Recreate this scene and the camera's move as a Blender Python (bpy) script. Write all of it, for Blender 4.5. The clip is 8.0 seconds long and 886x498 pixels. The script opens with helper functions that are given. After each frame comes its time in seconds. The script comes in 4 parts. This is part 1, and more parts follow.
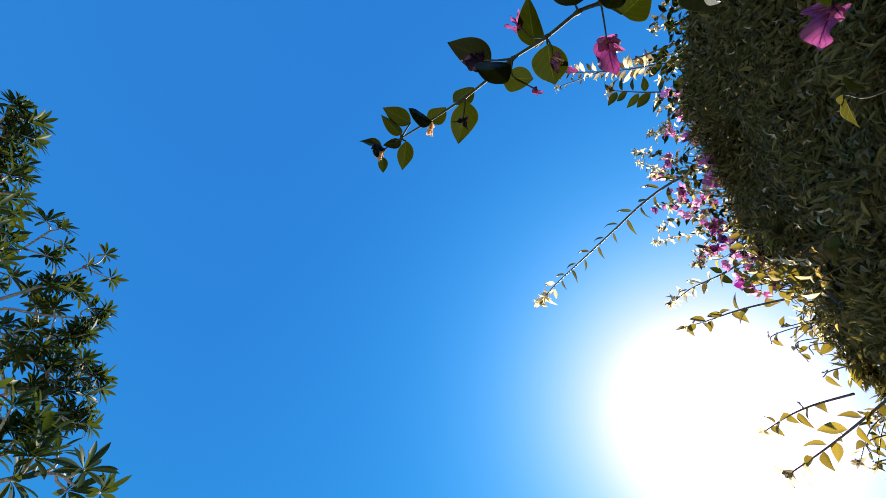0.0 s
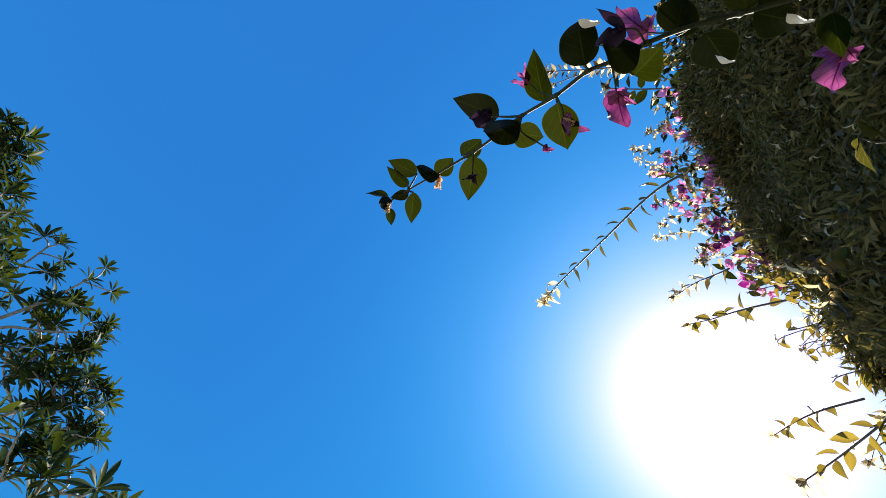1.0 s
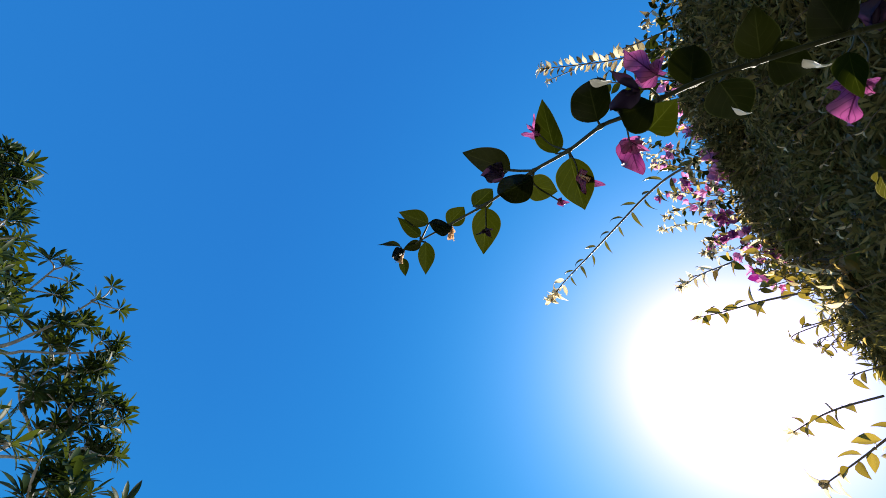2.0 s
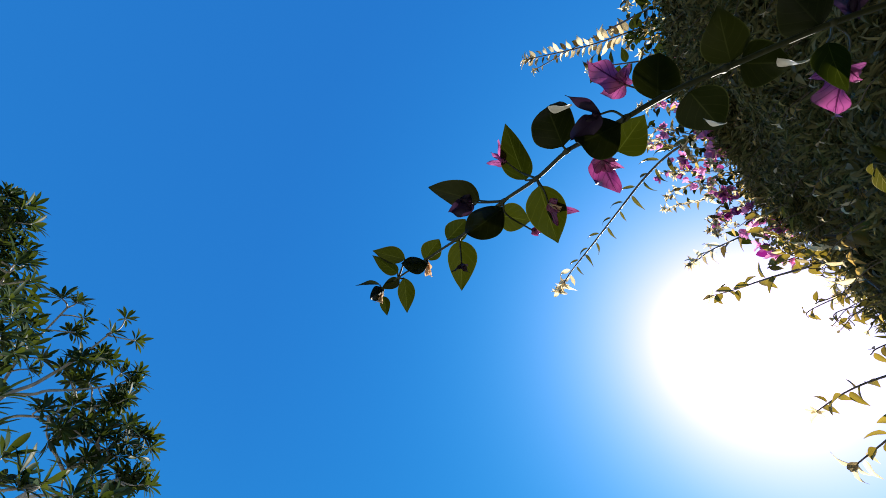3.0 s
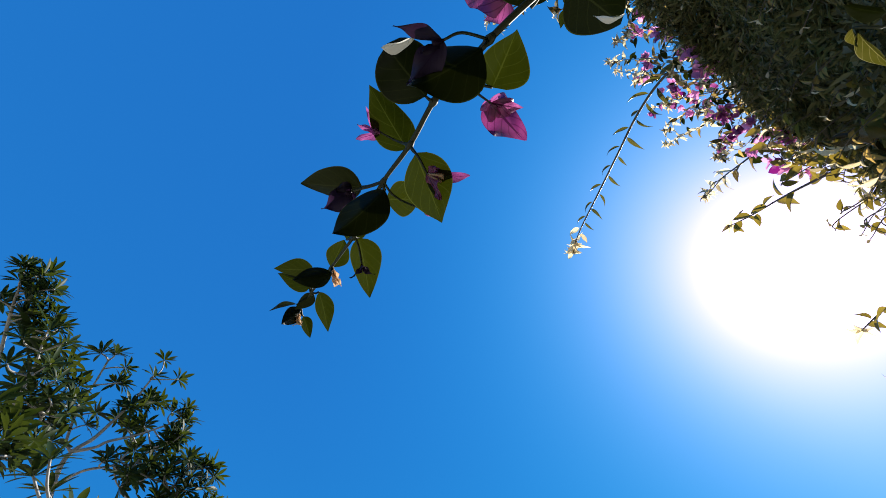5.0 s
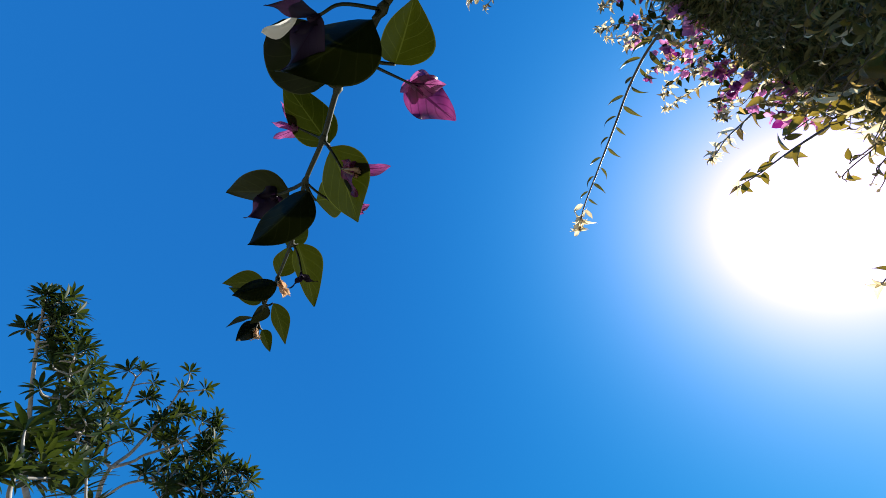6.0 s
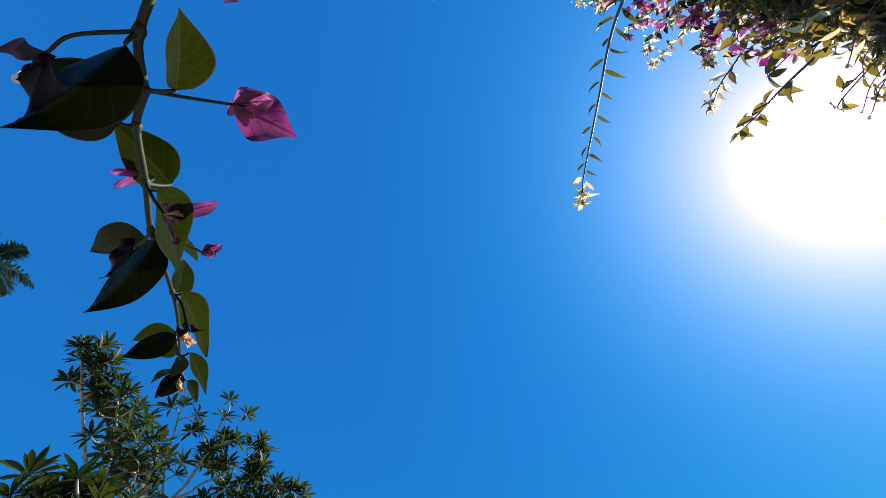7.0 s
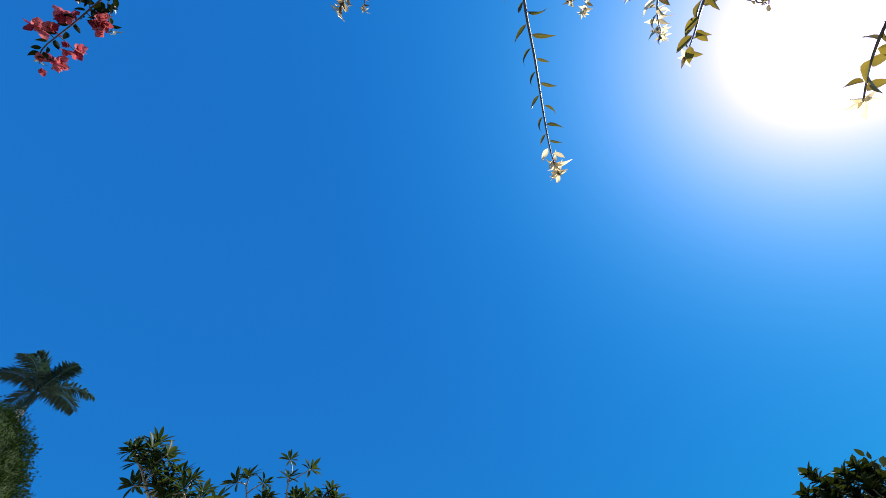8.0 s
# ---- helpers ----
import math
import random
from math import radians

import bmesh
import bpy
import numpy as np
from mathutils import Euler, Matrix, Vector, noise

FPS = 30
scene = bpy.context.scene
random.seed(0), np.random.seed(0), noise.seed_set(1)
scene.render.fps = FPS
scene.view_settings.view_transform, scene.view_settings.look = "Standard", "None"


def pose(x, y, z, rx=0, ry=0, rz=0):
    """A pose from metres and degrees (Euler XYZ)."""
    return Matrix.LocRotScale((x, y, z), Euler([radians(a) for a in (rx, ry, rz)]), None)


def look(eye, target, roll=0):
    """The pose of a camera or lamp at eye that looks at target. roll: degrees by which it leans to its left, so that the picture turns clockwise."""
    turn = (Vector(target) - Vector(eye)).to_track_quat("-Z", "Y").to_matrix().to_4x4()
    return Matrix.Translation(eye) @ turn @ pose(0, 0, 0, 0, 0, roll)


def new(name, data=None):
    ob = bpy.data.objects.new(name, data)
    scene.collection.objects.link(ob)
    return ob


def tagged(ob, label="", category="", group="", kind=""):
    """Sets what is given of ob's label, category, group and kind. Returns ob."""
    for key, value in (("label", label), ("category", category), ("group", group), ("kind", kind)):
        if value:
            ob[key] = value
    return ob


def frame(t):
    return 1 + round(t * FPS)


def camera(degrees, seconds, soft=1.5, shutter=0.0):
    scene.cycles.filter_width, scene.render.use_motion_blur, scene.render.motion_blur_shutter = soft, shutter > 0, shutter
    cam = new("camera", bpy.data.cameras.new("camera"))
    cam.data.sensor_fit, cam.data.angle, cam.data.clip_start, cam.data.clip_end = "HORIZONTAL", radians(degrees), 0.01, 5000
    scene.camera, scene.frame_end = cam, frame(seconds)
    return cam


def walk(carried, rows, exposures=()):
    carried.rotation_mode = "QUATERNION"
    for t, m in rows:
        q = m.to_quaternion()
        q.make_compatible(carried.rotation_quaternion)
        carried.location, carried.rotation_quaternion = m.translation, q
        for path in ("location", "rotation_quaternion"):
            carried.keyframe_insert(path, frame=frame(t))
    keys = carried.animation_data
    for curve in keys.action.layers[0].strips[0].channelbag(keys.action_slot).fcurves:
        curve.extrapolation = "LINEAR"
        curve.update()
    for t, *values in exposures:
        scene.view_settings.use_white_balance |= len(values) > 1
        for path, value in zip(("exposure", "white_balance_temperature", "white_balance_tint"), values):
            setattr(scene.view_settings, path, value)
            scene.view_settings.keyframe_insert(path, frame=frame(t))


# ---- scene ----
cam = camera(94.69, 8.0, soft=0.9)
# seconds, place in metres, turn in degrees
PATH = [
    (0.0, 0.0000, 0.0000, 1.5000, 153.32, -7.25, -68.38),
    (0.5, -0.0251, -0.0077, 1.5233, 152.80, -6.67, -67.38),
    (1.0, -0.0665, -0.0056, 1.5376, 152.19, -6.04, -66.34),
    (1.5, -0.1058, -0.0044, 1.5527, 151.63, -5.51, -65.24),
    (3.0, -0.1377, -0.0568, 1.6169, 150.19, -2.75, -57.65),
    (3.5, -0.1276, -0.0739, 1.6344, 149.71, -1.86, -54.94),
    (4.0, -0.1055, -0.0882, 1.6556, 149.01, -1.01, -52.20),
    (4.5, -0.0720, -0.1049, 1.6800, 148.19, 0.12, -49.10),
    (5.0, -0.0443, -0.1247, 1.6913, 147.65, 0.92, -46.31),
    (6.5, 0.0397, -0.1814, 1.7291, 145.94, 3.64, -36.88),
    (7.0, 0.0880, -0.2137, 1.7465, 146.03, 5.23, -31.93),
    (7.2, 0.1112, -0.2250, 1.7583, 146.18, 6.01, -29.98),
    (7.5, 0.1668, -0.2598, 1.7644, 146.91, 7.67, -25.42),
    (7.7, 0.2025, -0.2745, 1.7885, 147.47, 9.37, -22.11),
    (8.0, 0.3093, -0.3083, 1.8287, 148.75, 11.81, -15.98),
]
walk(cam, [(t, pose(*p)) for t, *p in PATH], [(0.0, 1.15, 7100, 10), (1.5, 1.06, 7000, 10), (3.5, 0.93, 6750, 10), (5.0, 0.85, 6600, 10), (6.5, 0.78, 6450, 10), (8.0, 0.78, 6380, 10)])

# ---- light ----
SUN_AZ, SUN_EL = 103.5, 37.6
sun_way = Vector((math.sin(radians(SUN_AZ)) * math.cos(radians(SUN_EL)), math.cos(radians(SUN_AZ)) * math.cos(radians(SUN_EL)), math.sin(radians(SUN_EL))))
world = bpy.data.worlds.new("sky")
scene.world = world
world.use_nodes = True
wt = world.node_tree
wt.nodes.clear()


def clear_sky(dust, ozone, air_density=1.0):
    n = wt.nodes.new("ShaderNodeTexSky")
    n.sky_type = "NISHITA"
    n.sun_disc = False
    n.sun_elevation, n.sun_rotation = radians(SUN_EL), radians(SUN_AZ)
    n.altitude, n.air_density, n.dust_density, n.ozone_density = 50, air_density, dust, ozone
    return n


def sky_maths(op, a, b):
    n = wt.nodes.new("ShaderNodeMath")
    n.operation = op
    wt.links.new(a, n.inputs[0])
    n.inputs[1].default_value = b
    return n.outputs[0]


# deep blue air; the aureole is where hazy air outshines clear air round the sun
air, haze = clear_sky(0.12, 3.0), clear_sky(1.6, 1.0, 0.3)
parts = wt.nodes.new("ShaderNodeSeparateColor")
whole = wt.nodes.new("ShaderNodeCombineColor")
parts.mode = whole.mode = "HSV"
wt.links.new(air.outputs["Color"], parts.inputs["Color"])
wt.links.new(sky_maths("ADD", parts.outputs["Red"], 0.005), whole.inputs["Red"])
wt.links.new(sky_maths("MINIMUM", sky_maths("MULTIPLY", parts.outputs["Green"], 1.6), 0.977), whole.inputs["Green"])
wt.links.new(sky_maths("MULTIPLY", sky_maths("POWER", parts.outputs["Blue"], 0.15), 1.89), whole.inputs["Blue"])
levels = []
for sky in (haze, air):
    n = wt.nodes.new("ShaderNodeRGBToBW")
    wt.links.new(sky.outputs["Color"], n.inputs["Color"])
    levels.append(n.outputs["Val"])
ratio = sky_maths("DIVIDE", levels[0], 1.0)
wt.links.new(levels[1], ratio.node.inputs[1])
skirt = sky_maths("MAXIMUM", sky_maths("SUBTRACT", ratio, 0.5), 0.0)
core = sky_maths("POWER", sky_maths("MAXIMUM", sky_maths("SUBTRACT", ratio, 3.9), 0.0), 2.0)
layers = []
for strength, colour in ((0.157, None), (skirt, (0.002, 0.089, 0.135, 1)), (sky_maths("POWER", skirt, 2.0), (0.032, 0.004, 0.0, 1)), (core, (0.09, 0.08, 0.07, 1))):
    n = wt.nodes.new("ShaderNodeBackground")
    if colour is None:
        n.inputs["Strength"].default_value = strength
        wt.links.new(whole.outputs["Color"], n.inputs["Color"])
    else:
        n.inputs["Color"].default_value = colour
        wt.links.new(strength, n.inputs["Strength"])
    layers.append(n.outputs[0])
total = layers[0]
for layer in layers[1:]:
    n = wt.nodes.new("ShaderNodeAddShader")
    wt.links.new(total, n.inputs[0])
    wt.links.new(layer, n.inputs[1])
    total = n.outputs[0]
wout = wt.nodes.new("ShaderNodeOutputWorld")
wt.links.new(total, wout.inputs["Surface"])
sun_data = bpy.data.lights.new("sun", "SUN")
sun_data.energy, sun_data.angle, sun_data.color = 5.0, radians(0.53), (1.0, 0.95, 0.86)
sun = new("sun", sun_data)
sun.matrix_basis = look(sun_way * 60, (0, 0, 0))

# ---- materials ----


def nodes_of(name):
    m = bpy.data.materials.new(name)
    m.use_nodes = True
    t = m.node_tree
    t.nodes.clear()
    out = t.nodes.new("ShaderNodeOutputMaterial")
    return m, t, out


def ramp(t, source, stops):
    r = t.nodes.new("ShaderNodeValToRGB")
    r.color_ramp.elements[0].position, r.color_ramp.elements[0].color = stops[0][0], (*stops[0][1], 1)
    r.color_ramp.elements[1].position, r.color_ramp.elements[1].color = stops[-1][0], (*stops[-1][1], 1)
    for at, c in stops[1:-1]:
        e = r.color_ramp.elements.new(at)
        e.color = (*c, 1)
    t.links.new(source, r.inputs["Fac"])
    return r.outputs["Color"]


def mixed(t, mode, factor, a, b):
    n = t.nodes.new("ShaderNodeMix")
    n.data_type, n.blend_type = "RGBA", mode
    for key, v in (("Factor", factor), ("A", a), ("B", b)):
        if isinstance(v, (int, float)):
            n.inputs[key].default_value = v
        elif isinstance(v, tuple):
            n.inputs[key].default_value = (*v, 1)
        else:
            t.links.new(v, n.inputs[key])
    return n.outputs["Result"]


def maths(t, op, a, b=0.0):
    n = t.nodes.new("ShaderNodeMath")
    n.operation = op
    for i, v in enumerate((a, b)):
        if isinstance(v, (int, float)):
            n.inputs[i].default_value = v
        else:
            t.links.new(v, n.inputs[i])
    return n.outputs[0]


def noisy(t, scale, detail=3.0, coords=None):
    n = t.nodes.new("ShaderNodeTexNoise")
    n.inputs["Scale"].default_value, n.inputs["Detail"].default_value = scale, detail
    if coords is None:
        coords = t.nodes.new("ShaderNodeTexCoord").outputs["Object"]
    t.links.new(coords, n.inputs["Vector"])
    return n.outputs["Fac"]


def leaf_material(name, dark, light, through_dark, through_light, share=0.5, rough=0.4, veins=0.0, vein_colour=(0.3, 0.35, 0.1), grain=90.0, islands=False, vein_wide=1.0, spread=(0.15, 0.9)):
    """A leaf: reflected colour, and the yellower colour of the light that passes through it."""
    m, t, out = nodes_of(name)
    if islands:
        vary = t.nodes.new("ShaderNodeNewGeometry").outputs["Random Per Island"]
    else:
        vary = t.nodes.new("ShaderNodeObjectInfo").outputs["Random"]
    blotch = noisy(t, grain, 4.0)
    level = maths(t, "ADD", maths(t, "MULTIPLY", vary, 0.6), maths(t, "MULTIPLY", blotch, 0.5))
    surface = ramp(t, level, ((spread[0], dark), (spread[1], light)))
    passed = ramp(t, level, ((spread[0], through_dark), (spread[1], through_light)))
    height = blotch
    if veins:
        uv = t.nodes.new("ShaderNodeUVMap")
        split = t.nodes.new("ShaderNodeSeparateXYZ")
        t.links.new(uv.outputs["UV"], split.inputs[0])
        side = maths(t, "ABSOLUTE", maths(t, "SUBTRACT", split.outputs["X"], 0.5))
        rib = maths(t, "LESS_THAN", side, 0.014 * vein_wide)
        phase = maths(t, "FRACT", maths(t, "MULTIPLY", maths(t, "SUBTRACT", split.outputs["Y"], maths(t, "ADD", maths(t, "MULTIPLY", side, 0.75), maths(t, "MULTIPLY", noisy(t, 45.0, 1.0), 0.12))), 5.0))
        away = maths(t, "ABSOLUTE", maths(t, "SUBTRACT", phase, 0.5))
        branchlet = maths(t, "MULTIPLY", maths(t, "LESS_THAN", away, 0.035 * vein_wide), 0.55)
        # pale margin in the vein colour paints a sunlit edge on the leaf
        lit_rim = maths(t, "MULTIPLY", maths(t, "GREATER_THAN", side, 0.481), 0.5)
        vein = maths(t, "MAXIMUM", maths(t, "MULTIPLY", maths(t, "MAXIMUM", rib, branchlet), veins), lit_rim)
        surface = mixed(t, "MIX", vein, surface, vein_colour)
        passed = mixed(t, "MIX", vein, passed, vein_colour)
        height = maths(t, "SUBTRACT", blotch, maths(t, "MULTIPLY", vein, 1.5))
    bump = t.nodes.new("ShaderNodeBump")
    bump.inputs["Strength"].default_value, bump.inputs["Distance"].default_value = 0.25, 0.002
    t.links.new(height, bump.inputs["Height"])
    body = t.nodes.new("ShaderNodeBsdfPrincipled")
    body.inputs["Roughness"].default_value = rough
    body.inputs["Specular IOR Level"].default_value = 0.5 if rough < 0.4 else 0.2
    t.links.new(surface, body.inputs["Base Color"])
    t.links.new(bump.outputs["Normal"], body.inputs["Normal"])
    glow = t.nodes.new("ShaderNodeBsdfTranslucent")
    t.links.new(passed, glow.inputs["Color"])
    mix = t.nodes.new("ShaderNodeMixShader")
    mix.inputs["Fac"].default_value = share
    t.links.new(body.outputs[0], mix.inputs[1])
    t.links.new(glow.outputs[0], mix.inputs[2])
    t.links.new(mix.outputs[0], out.inputs["Surface"])
    return m


def bark_material(name, dark, light, scale=18.0, stretch=0.25, rough=0.8, depth=0.004):
    m, t, out = nodes_of(name)
    co = t.nodes.new("ShaderNodeTexCoord")
    mp = t.nodes.new("ShaderNodeMapping")
    mp.inputs["Scale"].default_value = (1, 1, stretch)
    t.links.new(co.outputs["Object"], mp.inputs["Vector"])
    fine = noisy(t, scale, 6.0, mp.outputs["Vector"])
    broad = noisy(t, scale * 0.15, 2.0, co.outputs["Object"])
    level = maths(t, "ADD", maths(t, "MULTIPLY", fine, 0.6), maths(t, "MULTIPLY", broad, 0.45))
    colour = ramp(t, level, ((0.3, dark), (0.75, light)))
    bump = t.nodes.new("ShaderNodeBump")
    bump.inputs["Strength"].default_value, bump.inputs["Distance"].default_value = 0.6, depth
    t.links.new(fine, bump.inputs["Height"])
    body = t.nodes.new("ShaderNodeBsdfPrincipled")
    body.inputs["Roughness"].default_value = rough
    body.inputs["Specular IOR Level"].default_value = 0.5 if rough < 0.85 else 0.1
    t.links.new(colour, body.inputs["Base Color"])
    t.links.new(bump.outputs["Normal"], body.inputs["Normal"])
    t.links.new(body.outputs[0], out.inputs["Surface"])
    return m


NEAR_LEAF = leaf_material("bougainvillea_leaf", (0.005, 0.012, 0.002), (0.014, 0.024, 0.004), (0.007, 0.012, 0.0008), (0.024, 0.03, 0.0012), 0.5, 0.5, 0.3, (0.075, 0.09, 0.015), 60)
# darker, less translucent copy of the branch leaf; neighbours' shade is in its colour
SHADED_LEAF = leaf_material("shaded_bougainvillea_leaf", (0.004, 0.009, 0.002), (0.011, 0.018, 0.004), (0.004, 0.006, 0.0006), (0.01, 0.012, 0.0008), 0.25, 0.48, 0.25, (0.045, 0.055, 0.015), 60)
# wide range: highlights and shade between young leaves are put into the colours
YOUNG_LEAF = leaf_material("young_leaf", (0.05, 0.042, 0.016), (0.66, 0.54, 0.34), (0.05, 0.03, 0.004), (1.0, 0.82, 0.48), 0.65, 0.18, 0.3, (0.3, 0.2, 0.08), 90, spread=(0.3, 0.7))
VINE_LEAF = leaf_material("folded_green_leaf", (0.03, 0.036, 0.012), (0.07, 0.08, 0.03), (0.06, 0.06, 0.006), (0.16, 0.13, 0.015), 0.45, 0.25, 0.5, (0.4, 0.35, 0.15), 90)
PALE_BUD = leaf_material("pale_bud", (0.55, 0.38, 0.24), (0.7, 0.55, 0.4), (0.7, 0.42, 0.22), (0.8, 0.6, 0.4), 0.5, 0.5, 0.0, (0.5, 0.4, 0.2), 120)
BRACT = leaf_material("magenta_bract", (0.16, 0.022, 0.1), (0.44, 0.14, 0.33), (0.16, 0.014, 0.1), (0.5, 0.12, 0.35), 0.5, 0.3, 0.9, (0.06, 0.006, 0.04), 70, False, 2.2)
# dark copy of the magenta bract, with shade put into its colour
BRACT_SHADED = leaf_material("shaded_purple_bract", (0.016, 0.011, 0.026), (0.045, 0.03, 0.065), (0.014, 0.005, 0.018), (0.045, 0.018, 0.05), 0.35, 0.5, 0.4, (0.03, 0.006, 0.03), 70)
BRACT_RED = leaf_material("red_bract", (0.1, 0.01, 0.035), (0.85, 0.27, 0.3), (0.22, 0.012, 0.04), (1.0, 0.34, 0.26), 0.5, 0.4, 0.4, (0.4, 0.02, 0.05), 70, spread=(0.3, 0.72))
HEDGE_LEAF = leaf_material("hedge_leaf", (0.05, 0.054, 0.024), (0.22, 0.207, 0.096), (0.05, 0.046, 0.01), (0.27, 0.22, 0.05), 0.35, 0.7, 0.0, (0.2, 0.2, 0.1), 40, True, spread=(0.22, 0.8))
HEDGE_LEAF_SINGLE = leaf_material("hedge_leaf_single", (0.04, 0.04, 0.016), (0.21, 0.19, 0.09), (0.04, 0.036, 0.006), (0.22, 0.18, 0.03), 0.3, 0.5, 0.0, (0.2, 0.2, 0.1), 40)
# the gold of sun shining through is put into this leaf colour
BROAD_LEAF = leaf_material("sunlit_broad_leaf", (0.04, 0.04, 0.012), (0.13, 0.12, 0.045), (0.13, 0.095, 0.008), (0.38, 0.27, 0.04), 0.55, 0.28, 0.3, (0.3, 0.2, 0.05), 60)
# steep dark-to-gold range paints sunlit and shaded leaves side by side
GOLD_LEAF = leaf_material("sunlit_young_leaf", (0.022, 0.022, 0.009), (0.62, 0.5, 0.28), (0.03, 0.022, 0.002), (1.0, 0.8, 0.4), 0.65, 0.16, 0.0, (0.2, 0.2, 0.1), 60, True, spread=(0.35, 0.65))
# random dark-to-pale range paints some flowers as sunlit, others as shaded
HEDGE_BRACT = leaf_material("hedge_bract", (0.16, 0.015, 0.13), (0.92, 0.45, 0.72), (0.16, 0.008, 0.12), (1.0, 0.4, 0.72), 0.65, 0.3, 0.0, (0.2, 0.2, 0.1), 40, spread=(0.3, 0.7))
TREE_LEAF = leaf_material("frangipani_leaf", (0.011, 0.027, 0.009), (0.036, 0.064, 0.018), (0.02, 0.038, 0.004), (0.075, 0.095, 0.01), 0.42, 0.45, 0.0, (0.2, 0.22, 0.1), 25, True)
TREE_LEAF_SINGLE = leaf_material("frangipani_leaf_single", (0.011, 0.027, 0.009), (0.036, 0.064, 0.018), (0.02, 0.038, 0.004), (0.075, 0.095, 0.01), 0.42, 0.45, 0.0, (0.2, 0.22, 0.1), 25, False)
SHRUB_LEAF = leaf_material("shrub_leaf", (0.01, 0.02, 0.006), (0.03, 0.045, 0.013), (0.016, 0.024, 0.002), (0.045, 0.055, 0.006), 0.35, 0.3, 0.0, (0.2, 0.22, 0.1), 25, True)
CROWN_LEAF = leaf_material("crown_leaf", (0.005, 0.017, 0.003), (0.018, 0.042, 0.009), (0.012, 0.028, 0.002), (0.035, 0.06, 0.006), 0.35, 0.9, 0.0, (0.2, 0.22, 0.1), 10, True)
PALM_LEAF = leaf_material("palm_leaf", (0.012, 0.036, 0.03), (0.045, 0.085, 0.07), (0.016, 0.045, 0.022), (0.045, 0.08, 0.045), 0.3, 0.4, 0.0, (0.2, 0.22, 0.1), 3, True)
# amber stands in for full sunlight on leaves that get only part of it
AMBER_LEAF = leaf_material("sunlit_amber_leaf", (0.02, 0.02, 0.008), (0.26, 0.19, 0.08), (0.02, 0.016, 0.002), (0.85, 0.55, 0.14), 0.5, 0.16, 0.3, (0.3, 0.2, 0.07), 90, spread=(0.36, 0.74))
# near white: the sun's glint on a leaf tip is put into the colour
GLINT_LEAF = leaf_material("sun_glint_white", (0.65, 0.66, 0.62), (0.8, 0.81, 0.76), (0.1, 0.12, 0.04), (0.2, 0.2, 0.08), 0.1, 0.3, 0.0, (0.3, 0.3, 0.2), 60)
STEM = bark_material("green_brown_stem", (0.008, 0.011, 0.003), (0.034, 0.042, 0.01), 160, 0.3, 0.62, 0.0002)
WOOD = bark_material("brown_twig", (0.035, 0.026, 0.016), (0.13, 0.1, 0.065), 90, 0.3, 0.6, 0.001)
GREY_BARK = bark_material("pale_grey_bark", (0.14, 0.13, 0.12), (0.46, 0.44, 0.4), 22, 0.5, 0.55, 0.004)
PALM_BARK = bark_material("palm_bark", (0.2, 0.18, 0.15), (0.42, 0.4, 0.36), 6, 2.0, 0.8, 0.01)
# dark green fill whose colour holds the shade inside a crown
CROWN_CORE = bark_material("crown_shade_core", (0.006, 0.012, 0.004), (0.03, 0.045, 0.015), 20, 0.6, 0.9, 0.01)
# dark fill for the hedge's added core, inner shade put into the colour
HEDGE_CORE = bark_material("hedge_shade_core", (0.02, 0.02, 0.01), (0.09, 0.08, 0.045), 60, 0.6, 0.9, 0.01)
# the ground is out of view; its pale tone bounces light under the foliage
BOUNCE_GROUND = bark_material("bounce_ground", (0.18, 0.165, 0.13), (0.35, 0.32, 0.25), 30, 1.0, 0.95, 0.01)

# ---- building helpers ----
WHERE = {}


def thing(name, at, label, category, kind="", group=""):
    """An Empty at the base of a thing, to which its parts belong."""
    ob = new(name)
    ob.empty_display_size = 0.1
    ob.matrix_basis = Matrix.Translation(at)
    WHERE[ob] = Matrix.Translation(at)
    return tagged(ob, label, category, group, kind)


def placed(name, mesh, parent=None, at=None, label="", kind=""):
    ob = new(name, mesh)
    at = at or Matrix.Identity(4)
    WHERE[ob] = at
    if parent is not None:
        ob.parent = parent
        ob.matrix_basis = WHERE[parent].inverted() @ at
    else:
        ob.matrix_basis = at
    return tagged(ob, label, "", "", kind)


def mesh_of(name, verts, faces, material, uvs=None, smooth=True):
    me = bpy.data.meshes.new(name)
    me.from_pydata([tuple(v) for v in verts], [], faces)
    me.materials.append(material)
    if uvs is not None:
        layer = me.uv_layers.new(name="UVMap")
        index = np.empty(len(me.loops), dtype=np.int32)
        me.loops.foreach_get("vertex_index", index)
        layer.data.foreach_set("uv", np.asarray(uvs, dtype=np.float32)[index].ravel())
    if smooth:
        me.polygons.foreach_set("use_smooth", [True] * len(me.polygons))
    me.update()
    return me


def leaf_shape(length, width, fold=0.15, droop=0.1, wave=0.0, fat=0.42, along=8, across=4, point=1.0, seed=0, curl=0.0):
    """Vertices, faces and uv of a leaf: base at 0, tip along +y, upper side +z. fat: where it is widest."""
    rnd = random.Random(seed)
    ph = rnd.uniform(0, 6.28)
    verts, uvs, faces = [], [], []
    tip_power = 0.55 + 0.6 * point
    base_power = tip_power * fat / (1 - fat)
    widest = fat ** base_power * (1 - fat) ** tip_power
    for i in range(along + 1):
        s = i / along
        w = width * 0.5 * (s ** base_power * (1 - s) ** tip_power / widest + 0.012)
        for j in range(across + 1):
            u = j / across * 2 - 1
            x = u * w
